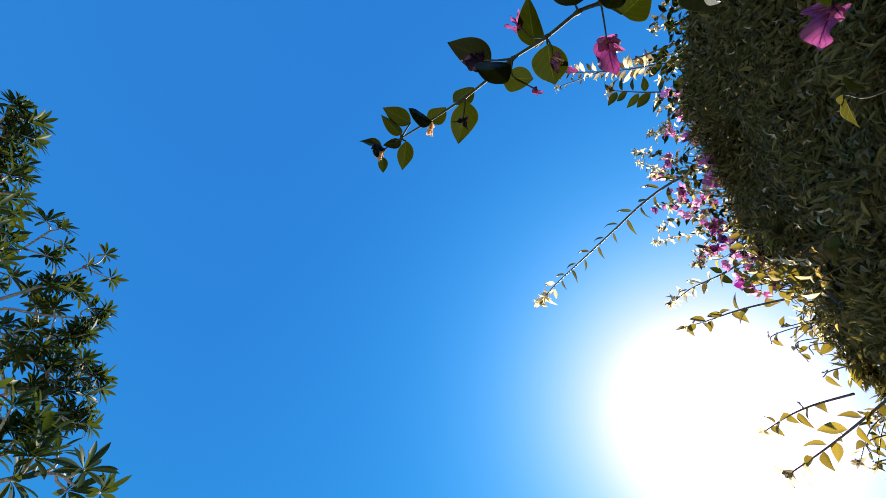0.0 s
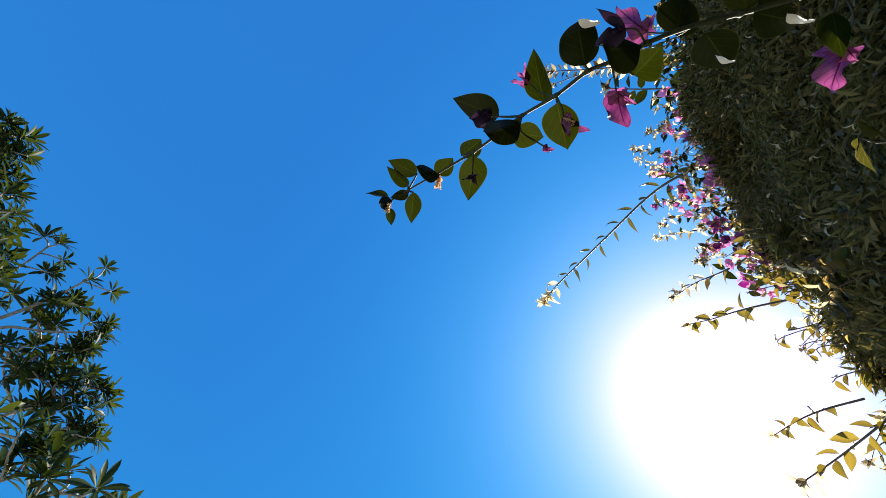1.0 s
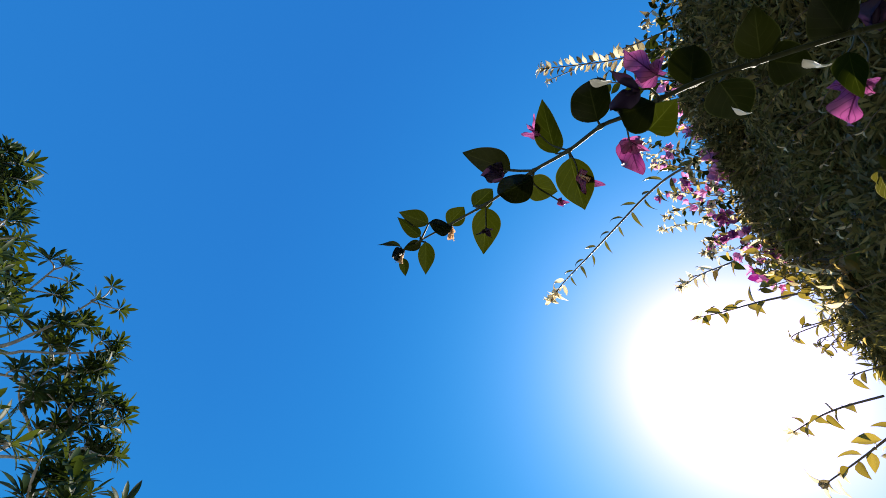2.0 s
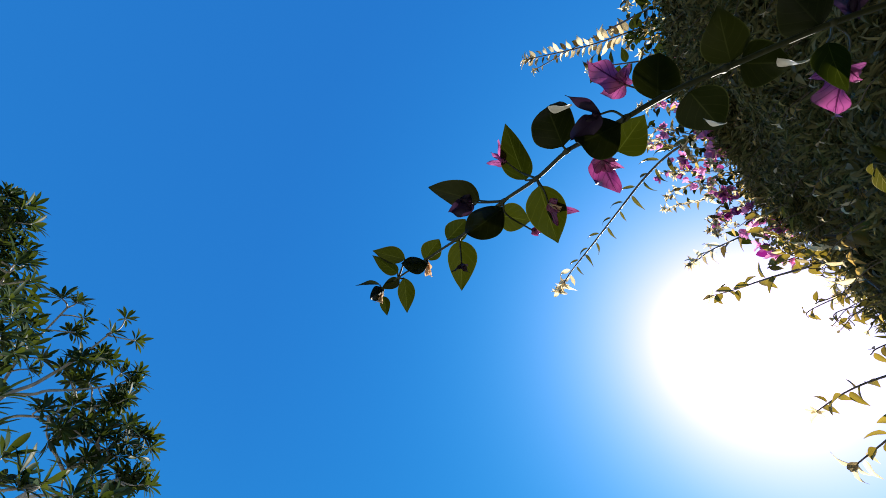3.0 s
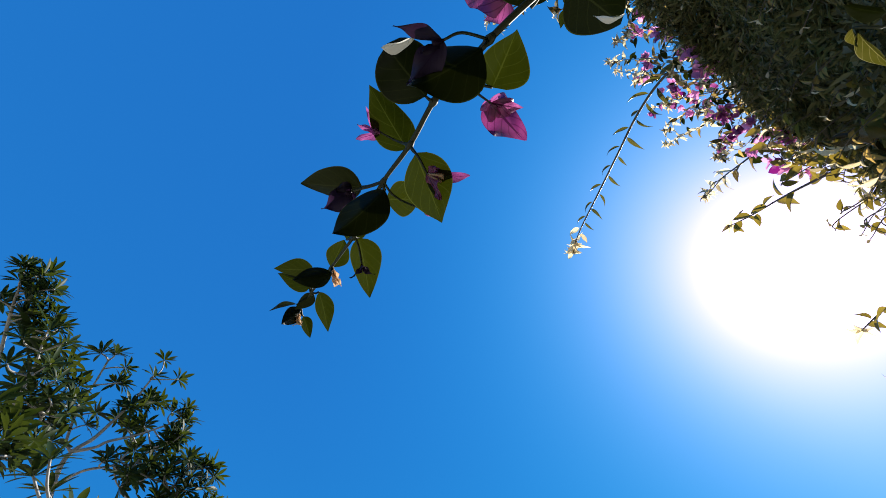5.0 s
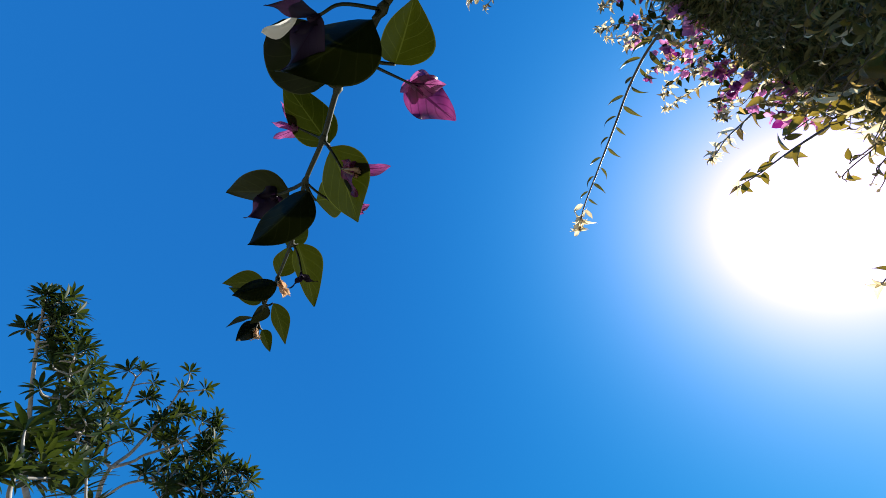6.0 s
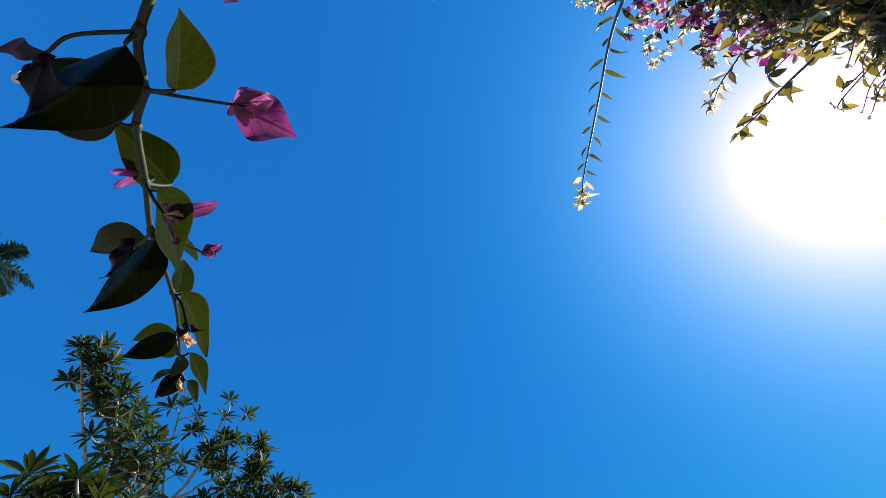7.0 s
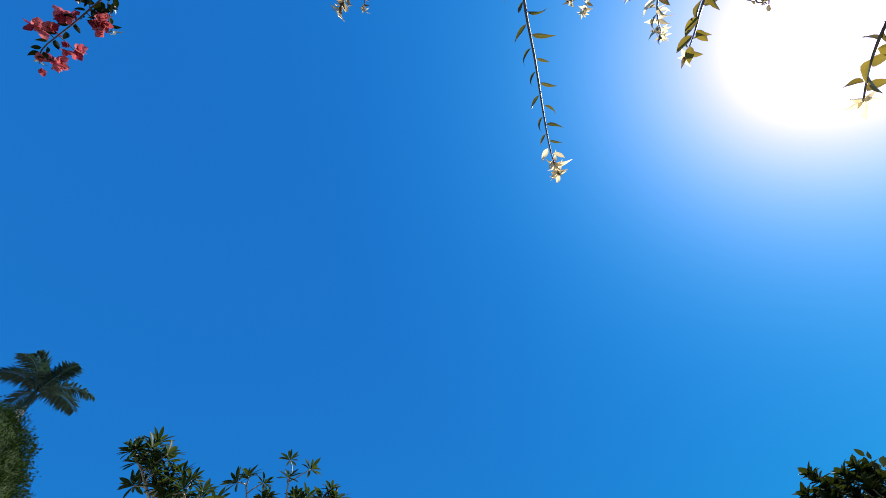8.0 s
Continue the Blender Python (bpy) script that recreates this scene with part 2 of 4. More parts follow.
            z = fold * abs(x) - droop * length * s * s + wave * width * math.sin(9 * s + ph + (2 if u > 0 else 0)) * u * u - curl * length * max(0.0, s - 0.7) ** 2 * 8
            verts.append((x, s * length, z))
            uvs.append((0.5 + 0.5 * u, s))
    for i in range(along):
        for j in range(across):
            a = i * (across + 1) + j
            faces.append((a, a + 1, a + across + 2, a + across + 1))
    return verts, faces, uvs


def smooth_path(points, steps=6):
    """A Catmull-Rom curve through the points."""
    pts = [Vector(p) for p in points]
    ext = [pts[0] * 2 - pts[1], *pts, pts[-1] * 2 - pts[-2]]
    res = []
    for i in range(1, len(ext) - 2):
        p0, p1, p2, p3 = ext[i - 1:i + 3]
        for k in range(steps):
            u = k / steps
            res.append(0.5 * ((2 * p1) + (p2 - p0) * u + (2 * p0 - 5 * p1 + 4 * p2 - p3) * u * u + (3 * p1 - p0 - 3 * p2 + p3) * u ** 3))
    res.append(pts[-1])
    return res


def tube(path, r0, r1, sides=7, bumps=0.0, seed=0):
    """Vertices and faces of a tapered tube along a path."""
    rnd = random.Random(seed)
    verts, faces = [], []
    n = len(path)
    up = Vector((0.3, 0.2, 1)).normalized()
    for i, p in enumerate(path):
        d = (path[min(i + 1, n - 1)] - path[max(i - 1, 0)]).normalized()
        a = d.cross(up)
        if a.length < 1e-4:
            a = d.cross(Vector((1, 0, 0)))
        a.normalize()
        b = d.cross(a)
        r = (r0 + (r1 - r0) * i / (n - 1)) * (1 + rnd.uniform(-bumps, bumps))
        for k in range(sides):
            an = 2 * math.pi * k / sides
            verts.append(p + a * (r * math.cos(an)) + b * (r * math.sin(an)))
    for i in range(n - 1):
        for k in range(sides):
            k2 = (k + 1) % sides
            faces.append((i * sides + k, i * sides + k2, (i + 1) * sides + k2, (i + 1) * sides + k))
    faces.append(tuple(range(sides - 1, -1, -1)))
    faces.append(tuple((n - 1) * sides + k for k in range(sides)))
    return verts, faces


def aimed(base, tip, normal, roll=0.0):
    """The pose of a leaf whose base and tip are given, its upper side towards normal."""
    base, y = Vector(base), (Vector(tip) - Vector(base)).normalized()
    x = y.cross(Vector(normal))
    if x.length < 1e-3:
        x = y.cross(Vector((0.9, 0.1, 0.3)))
    x.normalize()
    z = x.cross(y)
    m = Matrix((x, y, z)).transposed().to_4x4()
    return Matrix.Translation(base) @ m @ Matrix.Rotation(radians(roll), 4, "Y")


def gathered(shapes):
    """Joins (vertices, faces) pairs."""
    verts, faces = [], []
    for v, f in shapes:
        o = len(verts)
        verts.extend(v)
        faces.extend(tuple(i + o for i in q) for q in f)
    return verts, faces


def scattered(name, material, template, poses, parent, label="", kind="stuff"):
    """Many copies of a small shape in one mesh. poses: an array of 4 x 4 matrices in the world."""
    tv, tf = np.array(template[0], dtype=np.float64), np.array(template[1], dtype=np.int64)
    poses = np.asarray(poses)
    base = np.array(WHERE[parent].inverted()) if parent is not None else np.eye(4)
    poses = base @ poses
    v = np.einsum("nij,vj->nvi", poses[:, :3, :3], tv) + poses[:, None, :3, 3]
    f = tf[None] + (np.arange(len(poses)) * len(tv))[:, None, None]
    me = bpy.data.meshes.new(name)
    me.vertices.add(v.shape[0] * v.shape[1])
    me.vertices.foreach_set("co", v.astype(np.float32).ravel())
    f = f.reshape(-1, tf.shape[1])
    me.loops.add(f.size)
    me.loops.foreach_set("vertex_index", f.astype(np.int32).ravel())
    me.polygons.add(len(f))
    me.polygons.foreach_set("loop_start", np.arange(0, f.size, tf.shape[1], dtype=np.int32))
    me.materials.append(material)
    me.update(calc_edges=True)
    me.polygons.foreach_set("use_smooth", [True] * len(f))
    ob = placed(name, me, parent, WHERE[parent] if parent is not None else None, label, kind)
    return ob


def facing(rng, ways, normals, spread):
    """Rotations whose y follows ways and whose z follows normals, both loosened by spread."""
    n = len(ways)
    y = ways + rng.normal(size=(n, 3)) * spread
    y /= np.linalg.norm(y, axis=1)[:, None]
    z = normals + rng.normal(size=(n, 3)) * spread
    x = np.cross(y, z)
    x /= np.linalg.norm(x, axis=1)[:, None] + 1e-9
    z = np.cross(x, y)
    return np.stack([x, y, z], axis=2)


def posed(rot, size, at):
    m = np.zeros((len(at), 4, 4))
    m[:, :3, :3] = rot * np.asarray(size)[:, None, None]
    m[:, :3, 3] = at
    m[:, 3, 3] = 1
    return m

# ---- ground ----
gv = []
rings = [0, 2, 5, 10, 20, 40, 80, 200, 600, 2000, 4000]
sectors = 48
for i, r in enumerate(rings):
    for k in range(sectors):
        a = 2 * math.pi * k / sectors
        x, y = r * math.cos(a), r * math.sin(a)
        gv.append((x, y, 0.0 if r < 1 else 0.05 * noise.noise(Vector((x * 0.2, y * 0.2, 0))) - 0.05))
gf = [(i * sectors + k, i * sectors + (k + 1) % sectors, (i + 1) * sectors + (k + 1) % sectors, (i + 1) * sectors + k) for i in range(len(rings) - 1) for k in range(sectors)]
ground = placed("ground", mesh_of("ground", gv, gf, BOUNCE_GROUND), None, None, "unseen ground that reaches to the horizon, pale to throw light up", "structure")
ground["category"] = "ground"

# ---- bougainvillea hedge ----
hedge = thing("bougainvillea_hedge", (0.3, -1.1, 0), "tall dense bougainvillea hedge in deep shade, purple flowers along its top", "hedge")


def dense_height(x):
    """The top of the dense dark foliage, which falls away towards the sunny end."""
    xs = (-4.0, -2.0, -0.5, 0.2, 0.6, 0.78, 0.9, 1.0, 1.06, 1.1, 1.25, 1.45, 1.8, 2.2)
    zs = (2.95, 3.25, 3.38, 3.41, 3.39, 3.36, 3.35, 3.35, 3.32, 3.25, 2.37, 2.2, 1.9, 1.3)
    return float(np.interp(x, xs, zs))


def dense_edge(z):
    """The sunny end of the dense foliage, hollowed out below its bulging shoulder."""
    return float(np.interp(z, (1.9, 2.2, 2.4, 2.55, 2.7, 2.82, 2.9, 3.0, 3.1, 3.25), (1.5, 1.4, 1.2, 1.05, 0.99, 0.95, 0.99, 1.08, 1.14, 1.17)))


def fringe(u, s):
    """Across the loose sunlit fringe: u runs along the hedge's edge, s from the dense foliage (0) to the outermost tips (1)."""
    us = (0, 0.1, 0.2, 0.32, 0.42, 0.52, 0.62, 0.7, 0.78, 0.88, 1.0)
    inner = (np.interp(u, us, (0.05, 0.37, 0.56, 0.74, 0.90, 1.03, 1.05, 0.96, 0.98, 1.14, 1.40)), np.interp(u, us, (3.42, 3.41, 3.38, 3.34, 3.30, 3.22, 3.04, 2.87, 2.70, 2.44, 2.25)))
    outer = (np.interp(u, us, (0.02, 0.42, 0.68, 1.00, 1.28, 1.48, 1.42, 1.31, 1.33, 1.44, 1.62)), np.interp(u, us, (3.62, 3.80, 3.90, 4.02, 4.05, 3.70, 3.26, 2.98, 2.85, 2.78, 2.66)))
    return float(inner[0] + (outer[0] - inner[0]) * s), float(inner[1] + (outer[1] - inner[1]) * s)


def hedge_face(x, z):
    """The front of the hedge, which leans back a little, bulges, and rounds off towards its sunny end."""
    return -0.63 - 0.09 * max(0.0, z - 2.5) - 0.22 * max(0.0, 2.3 - z) - 0.32 * max(0.0, x - 0.82) + 0.08 * noise.noise(Vector((x * 2.3, z * 2.3, 1.7))) + 0.05 * noise.noise(Vector((x * 6.5, z * 4.5, 7.3)))


# a solid dark core, added to block light and stand in for inner shade
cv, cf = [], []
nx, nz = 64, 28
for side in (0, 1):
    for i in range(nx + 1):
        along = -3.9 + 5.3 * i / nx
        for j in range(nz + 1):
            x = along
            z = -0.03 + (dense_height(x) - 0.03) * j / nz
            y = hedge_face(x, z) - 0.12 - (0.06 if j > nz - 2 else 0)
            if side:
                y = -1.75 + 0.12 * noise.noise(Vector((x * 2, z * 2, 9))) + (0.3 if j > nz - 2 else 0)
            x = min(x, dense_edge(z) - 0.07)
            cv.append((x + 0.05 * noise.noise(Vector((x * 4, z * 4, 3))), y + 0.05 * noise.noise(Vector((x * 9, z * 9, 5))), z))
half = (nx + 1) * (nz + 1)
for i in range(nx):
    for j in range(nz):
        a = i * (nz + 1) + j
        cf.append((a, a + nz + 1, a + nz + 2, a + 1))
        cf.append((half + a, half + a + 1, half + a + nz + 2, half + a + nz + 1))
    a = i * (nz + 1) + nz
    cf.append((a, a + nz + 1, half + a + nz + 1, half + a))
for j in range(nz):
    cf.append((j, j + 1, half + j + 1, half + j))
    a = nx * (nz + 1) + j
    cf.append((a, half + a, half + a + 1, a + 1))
placed("shade_core", mesh_of("shade_core", [Vector(v) - Vector((0.3, -1.1, 0)) for v in cv], cf, HEDGE_CORE), hedge, WHERE[hedge], "dark solid core added for the shade inside the hedge")

SMALL = leaf_shape(1.0, 0.23, 0.5, 0.4, 0.0, 0.4, 3, 2)[:2]
rng = np.random.default_rng(5)


def hedge_points(n, x0, x1, z0, depth, out=0.04):
    pts = []
    while len(pts) < n:
        x = rng.uniform(x0, x1)
        top = dense_height(x)
        if top < z0:
            continue
        z = rng.uniform(z0, top + 0.03)
        if x > dense_edge(z) + 0.02 * rng.normal():
            continue
        if noise.noise(Vector((x * 11, z * 11, 4))) < -0.2 and rng.random() < 0.8:
            continue
        y = hedge_face(x, z) + out - abs(rng.normal()) * depth
        pts.append((x, y, z))
    return np.array(pts)


def foliage(n, x0, x1, z0, depth, size, name, material=HEDGE_LEAF, cap=9.0):
    pts = hedge_points(n, x0, x1, z0, depth)
    pts[:, 2] = np.minimum(pts[:, 2], cap + rng.normal(size=n) * 0.1)
    drift = np.array([noise.noise_vector(Vector(p) * 6.0) for p in pts])
    ways = np.array((0.3, 0.35, -0.35)) + drift * 1.3
    ups = np.array((0.1, 0.55, 0.6)) + drift[:, ::-1] * 0.5
    rot = facing(rng, ways, ups, 0.5)
    return scattered(name, material, SMALL, posed(rot, size * rng.uniform(0.6, 1.25, n), pts), hedge, "dense small dark green leaves")


foliage(95000, -0.3, 1.4, 1.9, 0.09, 0.034, "shaded_foliage")
foliage(5000, -3.9, -0.4, 0.0, 0.1, 0.07, "shaded_foliage")
foliage(6000, -0.4, 1.5, 0.0, 0.1, 0.06, "low_foliage", HEDGE_LEAF, 1.9)
# the back, the top and the two ends
n = 20000
u, w = rng.uniform(-3.95, 1.42, n), rng.random(n)
tops = np.array([dense_height(x) for x in u])
pts = np.stack([u, -1.78 + 0.12 * rng.normal(size=n) * 0.5, tops * w], axis=1)
ways = np.tile((0.0, -0.6, -0.2), (n, 1))
top = slice(0, 6000)
pts[top, 1], pts[top, 2] = rng.uniform(-1.8, -0.75, 6000), tops[top] - 0.06 + 0.03 * rng.normal(size=6000)
ways[top] = (0.0, -0.2, 0.6)
for a, b, x in ((6000, 8500, -3.93), (8500, 10500, 1.42)):
    pts[a:b, 0], pts[a:b, 1] = x + 0.04 * rng.normal(size=b - a), rng.uniform(-1.8, -0.75, b - a)
    pts[a:b, 2] = rng.random(b - a) * dense_height(x)
    ways[a:b] = (0.6 if x > 0 else -0.6, 0.0, -0.2)
scattered("outer_foliage", HEDGE_LEAF, SMALL, posed(facing(rng, ways, np.tile((0.0, -0.3, 0.8), (n, 1)), 0.6), 0.085 * rng.uniform(0.6, 1.2, n), pts), hedge, "dense small green leaves")

# leaves along the ridge and over the top
n = 9000
xs = rng.uniform(-3.8, 1.3, n)
tops = np.array([dense_height(x) for x in xs])
pts = np.stack([xs, rng.uniform(-1.7, -0.7, n), tops - 0.03 + rng.normal(size=n) * 0.035], axis=1)
pts[:, 0] = np.minimum(pts[:, 0], [dense_edge(z) for z in pts[:, 2]])
scattered("ridge_foliage", HEDGE_LEAF, SMALL, posed(facing(rng, np.tile((0.1, 0.3, 0.6), (n, 1)), np.tile((0.2, 0.2, 0.9), (n, 1)), 0.7), 0.034 * rng.uniform(0.6, 1.2, n), pts), hedge, "dense small green leaves along the ridge")

# small leaves where the dense foliage thins out towards the light, old green ones and young ones in a sunlit colour
for name, material, count, far, size, label in (("thin_foliage", HEDGE_LEAF, 8000, 0.12, 0.04, "loose dull green leaves"), ("sunlit_foliage", GOLD_LEAF, 6200, 0.15, 0.038, "yellow green young leaves with sunlight put into their colour")):
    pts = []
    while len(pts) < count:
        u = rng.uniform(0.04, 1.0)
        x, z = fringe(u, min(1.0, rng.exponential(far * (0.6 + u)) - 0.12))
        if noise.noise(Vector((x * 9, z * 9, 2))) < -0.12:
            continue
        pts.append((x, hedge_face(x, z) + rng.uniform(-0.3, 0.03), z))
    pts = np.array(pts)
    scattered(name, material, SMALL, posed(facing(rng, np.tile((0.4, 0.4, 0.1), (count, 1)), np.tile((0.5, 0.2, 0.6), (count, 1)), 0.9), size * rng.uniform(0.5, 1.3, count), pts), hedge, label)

# ---- flowers and shoots ----
SHOOT_LEAF = [mesh_of("shoot_leaf", *leaf_shape(1.0, 0.4, 0.75, 0.15 + 0.1 * s, 0.14, 0.42, 6, 4, 1.0, s, 0.1 + 0.2 * s)[:2], YOUNG_LEAF, leaf_shape(1.0, 0.42, 0.5, 0.15, 0.04, 0.42, 6, 4)[2]) for s in range(3)]
GREEN_SHOOT_LEAF = [mesh_of("green_shoot_leaf", *leaf_shape(1.0, 0.5, 0.3, 0.1 + 0.1 * s, 0.04, 0.42, 6, 4, 1.0, s)[:2], NEAR_LEAF, leaf_shape(1.0, 0.5, 0.3, 0.15, 0.04, 0.42, 6, 4)[2]) for s in range(3)]


def flower_mesh(material, size, seed):
    """One flower of three papery bracts, opening along +z."""
    r = random.Random(seed)
    shapes = []
    axis, side = Vector((0, 0, 1)), Vector((1, 0, 0))
    wide = r.uniform(0.45, 0.95)
    for k in range(3):
        d = Matrix.Rotation(2.094 * k + r.uniform(-0.3, 0.3), 3, axis) @ side
        m = aimed((0, 0, 0), axis * 0.75 + d * wide, d * -0.8 + axis * 0.5)
        v, f, _ = leaf_shape(size * r.uniform(0.85, 1.15), size * 0.78, 0.3, -0.15, 0.1, 0.4, 5, 4, 0.6, seed + k)
        shapes.append(([m @ Vector(p) for p in v], f))
    v, f = gathered(shapes)
    return mesh_of("flower", v, f, material)


PURPLE_FLOWERS = [flower_mesh(HEDGE_BRACT, 0.04, s) for s in range(8)]
RED_FLOWERS = [flower_mesh(BRACT_RED, 0.05, 20 + s) for s in range(5)]


FOLDED = [mesh_of("folded_leaf", *leaf_shape(1.0, 0.23, 0.9, 0.2 + 0.12 * s, 0.05, 0.42, 6, 4, 1.0, s, 0.3)[:2], VINE_LEAF, leaf_shape(1.0, 0.5, 0.3, 0.15, 0.04, 0.42, 6, 4)[2]) for s in range(3)]
BROAD = [mesh_of("broad_leaf", *leaf_shape(1.0, 0.5, 0.5, 0.15 + 0.12 * s, 0.04, 0.42, 6, 4, 1.0, s)[:2], BROAD_LEAF, leaf_shape(1.0, 0.5, 0.3, 0.15, 0.04, 0.42, 6, 4)[2]) for s in range(3)]


MIXED = [mesh_of("sunlit_amber_leaf", *leaf_shape(1.0, 0.34, 0.7, 0.2 + 0.15 * s, 0.08, 0.42, 6, 4, 1.0, s, 0.1)[:2], AMBER_LEAF, leaf_shape(1.0, 0.5, 0.3, 0.15, 0.04, 0.42, 6, 4)[2]) for s in range(3)] + GREEN_SHOOT_LEAF[:2] + SHOOT_LEAF[:2]


def shoot(points, r0, r1, leaves, size, young=0.5, tuft=8, seed=0, label="", owner=None, spread=0.9, flowers=(), first=0.1, old=None, turn=None):
    """A long shoot with alternate leaves and a tuft of young leaves at its tip."""
    r = random.Random(seed)
    owner = owner or hedge
    path = smooth_path(points, 8)
    v, f = tube(path, r0, r1, 6)
    stem = placed("shoot", mesh_of("shoot", v, f, WOOD), owner, Matrix.Identity(4), label)
    n = len(path)
    for i in range(leaves):
        u = first + (0.97 - first) * i / leaves
        k = min(int(u * (n - 1)), n - 2)
        d = (path[k + 1] - path[k]).normalized()
        p = path[k].lerp(path[k + 1], u * (n - 1) - k)
        side = d.cross(Vector((0.2, 0.25, 1))).normalized()
        out = Matrix.Rotation((turn * i if turn else (0 if i % 2 else math.pi)) + r.uniform(-0.6, 0.6), 3, d) @ side
        L = size * r.uniform(0.75, 1.2) * (1.0 - 0.35 * u)
        tip = p + (out * spread + d * 0.55 + Vector((0, 0, -0.25))).normalized() * L
        mesh = r.choice(SHOOT_LEAF if u > young else (old or GREEN_SHOOT_LEAF))
        m = aimed(p + out * r0, tip, Vector((0.1 + r.gauss(0, 0.5), 0.1 + r.gauss(0, 0.5), 1)) + out * r.uniform(-0.6, 0.6)) @ Matrix.Diagonal((L, L, L, 1))
        placed("leaf", mesh, stem, m)
    end, way = path[-1], (path[-1] - path[-3]).normalized()
    for i in range(tuft):
        a = way.orthogonal().normalized()
        out = Matrix.Rotation(i * 2.4, 3, way) @ a
        p = end - way * (size * 0.07 * i)
        L = size * r.uniform(0.45, 0.75)
        tip = p + (out * r.uniform(0.35, 0.9) + way * r.uniform(0.2, 1.1)).normalized() * L
        placed("young_leaf", r.choice(SHOOT_LEAF), stem, aimed(p, tip, out * -0.6 + way + Vector((0, 0, 0.3))) @ Matrix.Diagonal((L, L, L, 1)))
    for u, kinds, count in flowers:
        p = Vector(u) if isinstance(u, tuple) else path[int(u * (n - 1))]
        if isinstance(u, tuple):
            near_stem = min(path, key=lambda q: (q - p).length)
            v, f = tube(smooth_path([near_stem, near_stem.lerp(p, 0.5) + Vector((0, 0, 0.01)), p], 4), 0.003, 0.002, 5)
            placed("flower_stalk", mesh_of("flower_stalk", v, f, WOOD), stem, Matrix.Identity(4))
        for _ in range(count):
            out = Vector((r.gauss(0, 1), r.gauss(0, 1), r.gauss(0, 1)))
            near = out.normalized() * r.uniform(0.012, 0.04)
            if kinds is RED_FLOWERS:
                near *= 0.9
            m = Matrix.Translation(p + near) @ (out + Vector((0, 0.3, 0.3))).to_track_quat("Z", "Y").to_matrix().to_4x4()
            k = r.uniform(0.8, 1.15)
            placed("flower", r.choice(kinds), stem, m @ Matrix.Diagonal((k, k, k, 1)))
    return stem


# the long drooping shoot, and shorter ones towards the sun
shoot([(0.85, -0.85, 3.55), (0.98, -0.68, 3.80), (1.105, -0.52, 3.91), (1.28, -0.32, 3.99), (1.45, -0.08, 4.02), (1.62, 0.12, 4.09), (1.78, 0.275, 4.146)], 0.008, 0.004, 24, 0.105, 0.8, 20, 1, "long drooping shoot with small folded leaves and a pale tip", None, 0.9, (), 0.1, FOLDED)
shoot([(1.2, -0.85, 3.3), (1.43, -0.74, 3.5), (1.75, -0.69, 3.87), (2.0, -0.665, 4.13), (2.255, -0.665, 4.405)], 0.006, 0.003, 26, 0.075, 0.3, 16, 2, "pale shoot with cream young leaves", None, 0.9, (), 0.2, MIXED, 2.4)
shoot([(1.05, -0.78, 2.75), (1.28, -0.62, 3.02), (1.5, -0.545, 3.25), (1.69, -0.494, 3.46)], 0.005, 0.002, 12, 0.075, 0.95, 6, 3, "green shoot with broad leaves", None, 1.6, (), 0.25, BROAD, 2.4)
shoot([(0.90, -0.59, 2.25), (1.00, -0.51, 2.25), (1.08, -0.44, 2.25), (1.16, -0.36, 2.25)], 0.003, 0.0015, 12, 0.06, 0.8, 5, 4, "thin shoot with pale leaves against the sun", None, 0.9, (), 0.2, BROAD, 2.4)
shoot([(1.10, -0.59, 2.40), (1.17, -0.52, 2.44), (1.24, -0.47, 2.47), (1.33, -0.42, 2.50)], 0.003, 0.0015, 9, 0.055, 0.9, 5, 14, "thin shoot with pale broad leaves against the sun", None, 1.4, (), 0.3, BROAD, 2.4)
shoot([(0.46, -0.95, 3.9), (0.46, -0.88, 4.33), (0.42, -0.63, 4.52), (0.29, -0.25, 4.6)], 0.007, 0.003, 58, 0.09, 0.42, 14, 5, "upright shoot crowded with cream young leaves")
shoot([(0.58, -0.9, 3.85), (0.56, -0.72, 4.2), (0.5, -0.55, 4.35)], 0.006, 0.003, 12, 0.125, 0.9, 5, 6, "short leafy shoot")
shoot([(-0.3, -0.95, 3.7), (-0.62, -0.45, 4.75), (-0.832, -0.102, 4.871), (-0.964, 0.057, 4.807), (-1.062, 0.192, 4.735), (-1.165, 0.328, 4.654), (-1.188, 0.39, 4.624)], 0.007, 0.003, 22, 0.075, 2.0, 3, 7, "arching shoot with red and orange flowers", None, 0.9,
      [((-1.177, 0.243, 4.663), RED_FLOWERS, 8), ((-1.083, 0.142, 4.728), RED_FLOWERS, 5), ((-0.955, 0.150, 4.782), RED_FLOWERS, 5), ((-0.95, 0.19, 4.78), RED_FLOWERS, 3), ((-1.06, 0.325, 4.702), RED_FLOWERS, 6), ((-1.131, 0.393, 4.653), RED_FLOWERS, 6), ((-1.184, 0.416, 4.617), RED_FLOWERS, 2)], 0.35)
for i, tip in enumerate(((-0.901, 0.188, 4.801), (-0.908, 0.072, 4.815), (-0.99, 0.17, 4.77), (-1.029, 0.073, 4.763))):
    shoot([(-0.86, -0.06, 4.86) if i < 2 else (-1.0, 0.11, 4.78), Vector(tip).lerp(Vector((-0.95, 0.03, 4.81)), 0.4), tip], 0.003, 0.0015, 7, 0.07, 2.0, 2, 70 + i, "", None, 1.0, (), 0.3, GREEN_SHOOT_LEAF, 2.4)
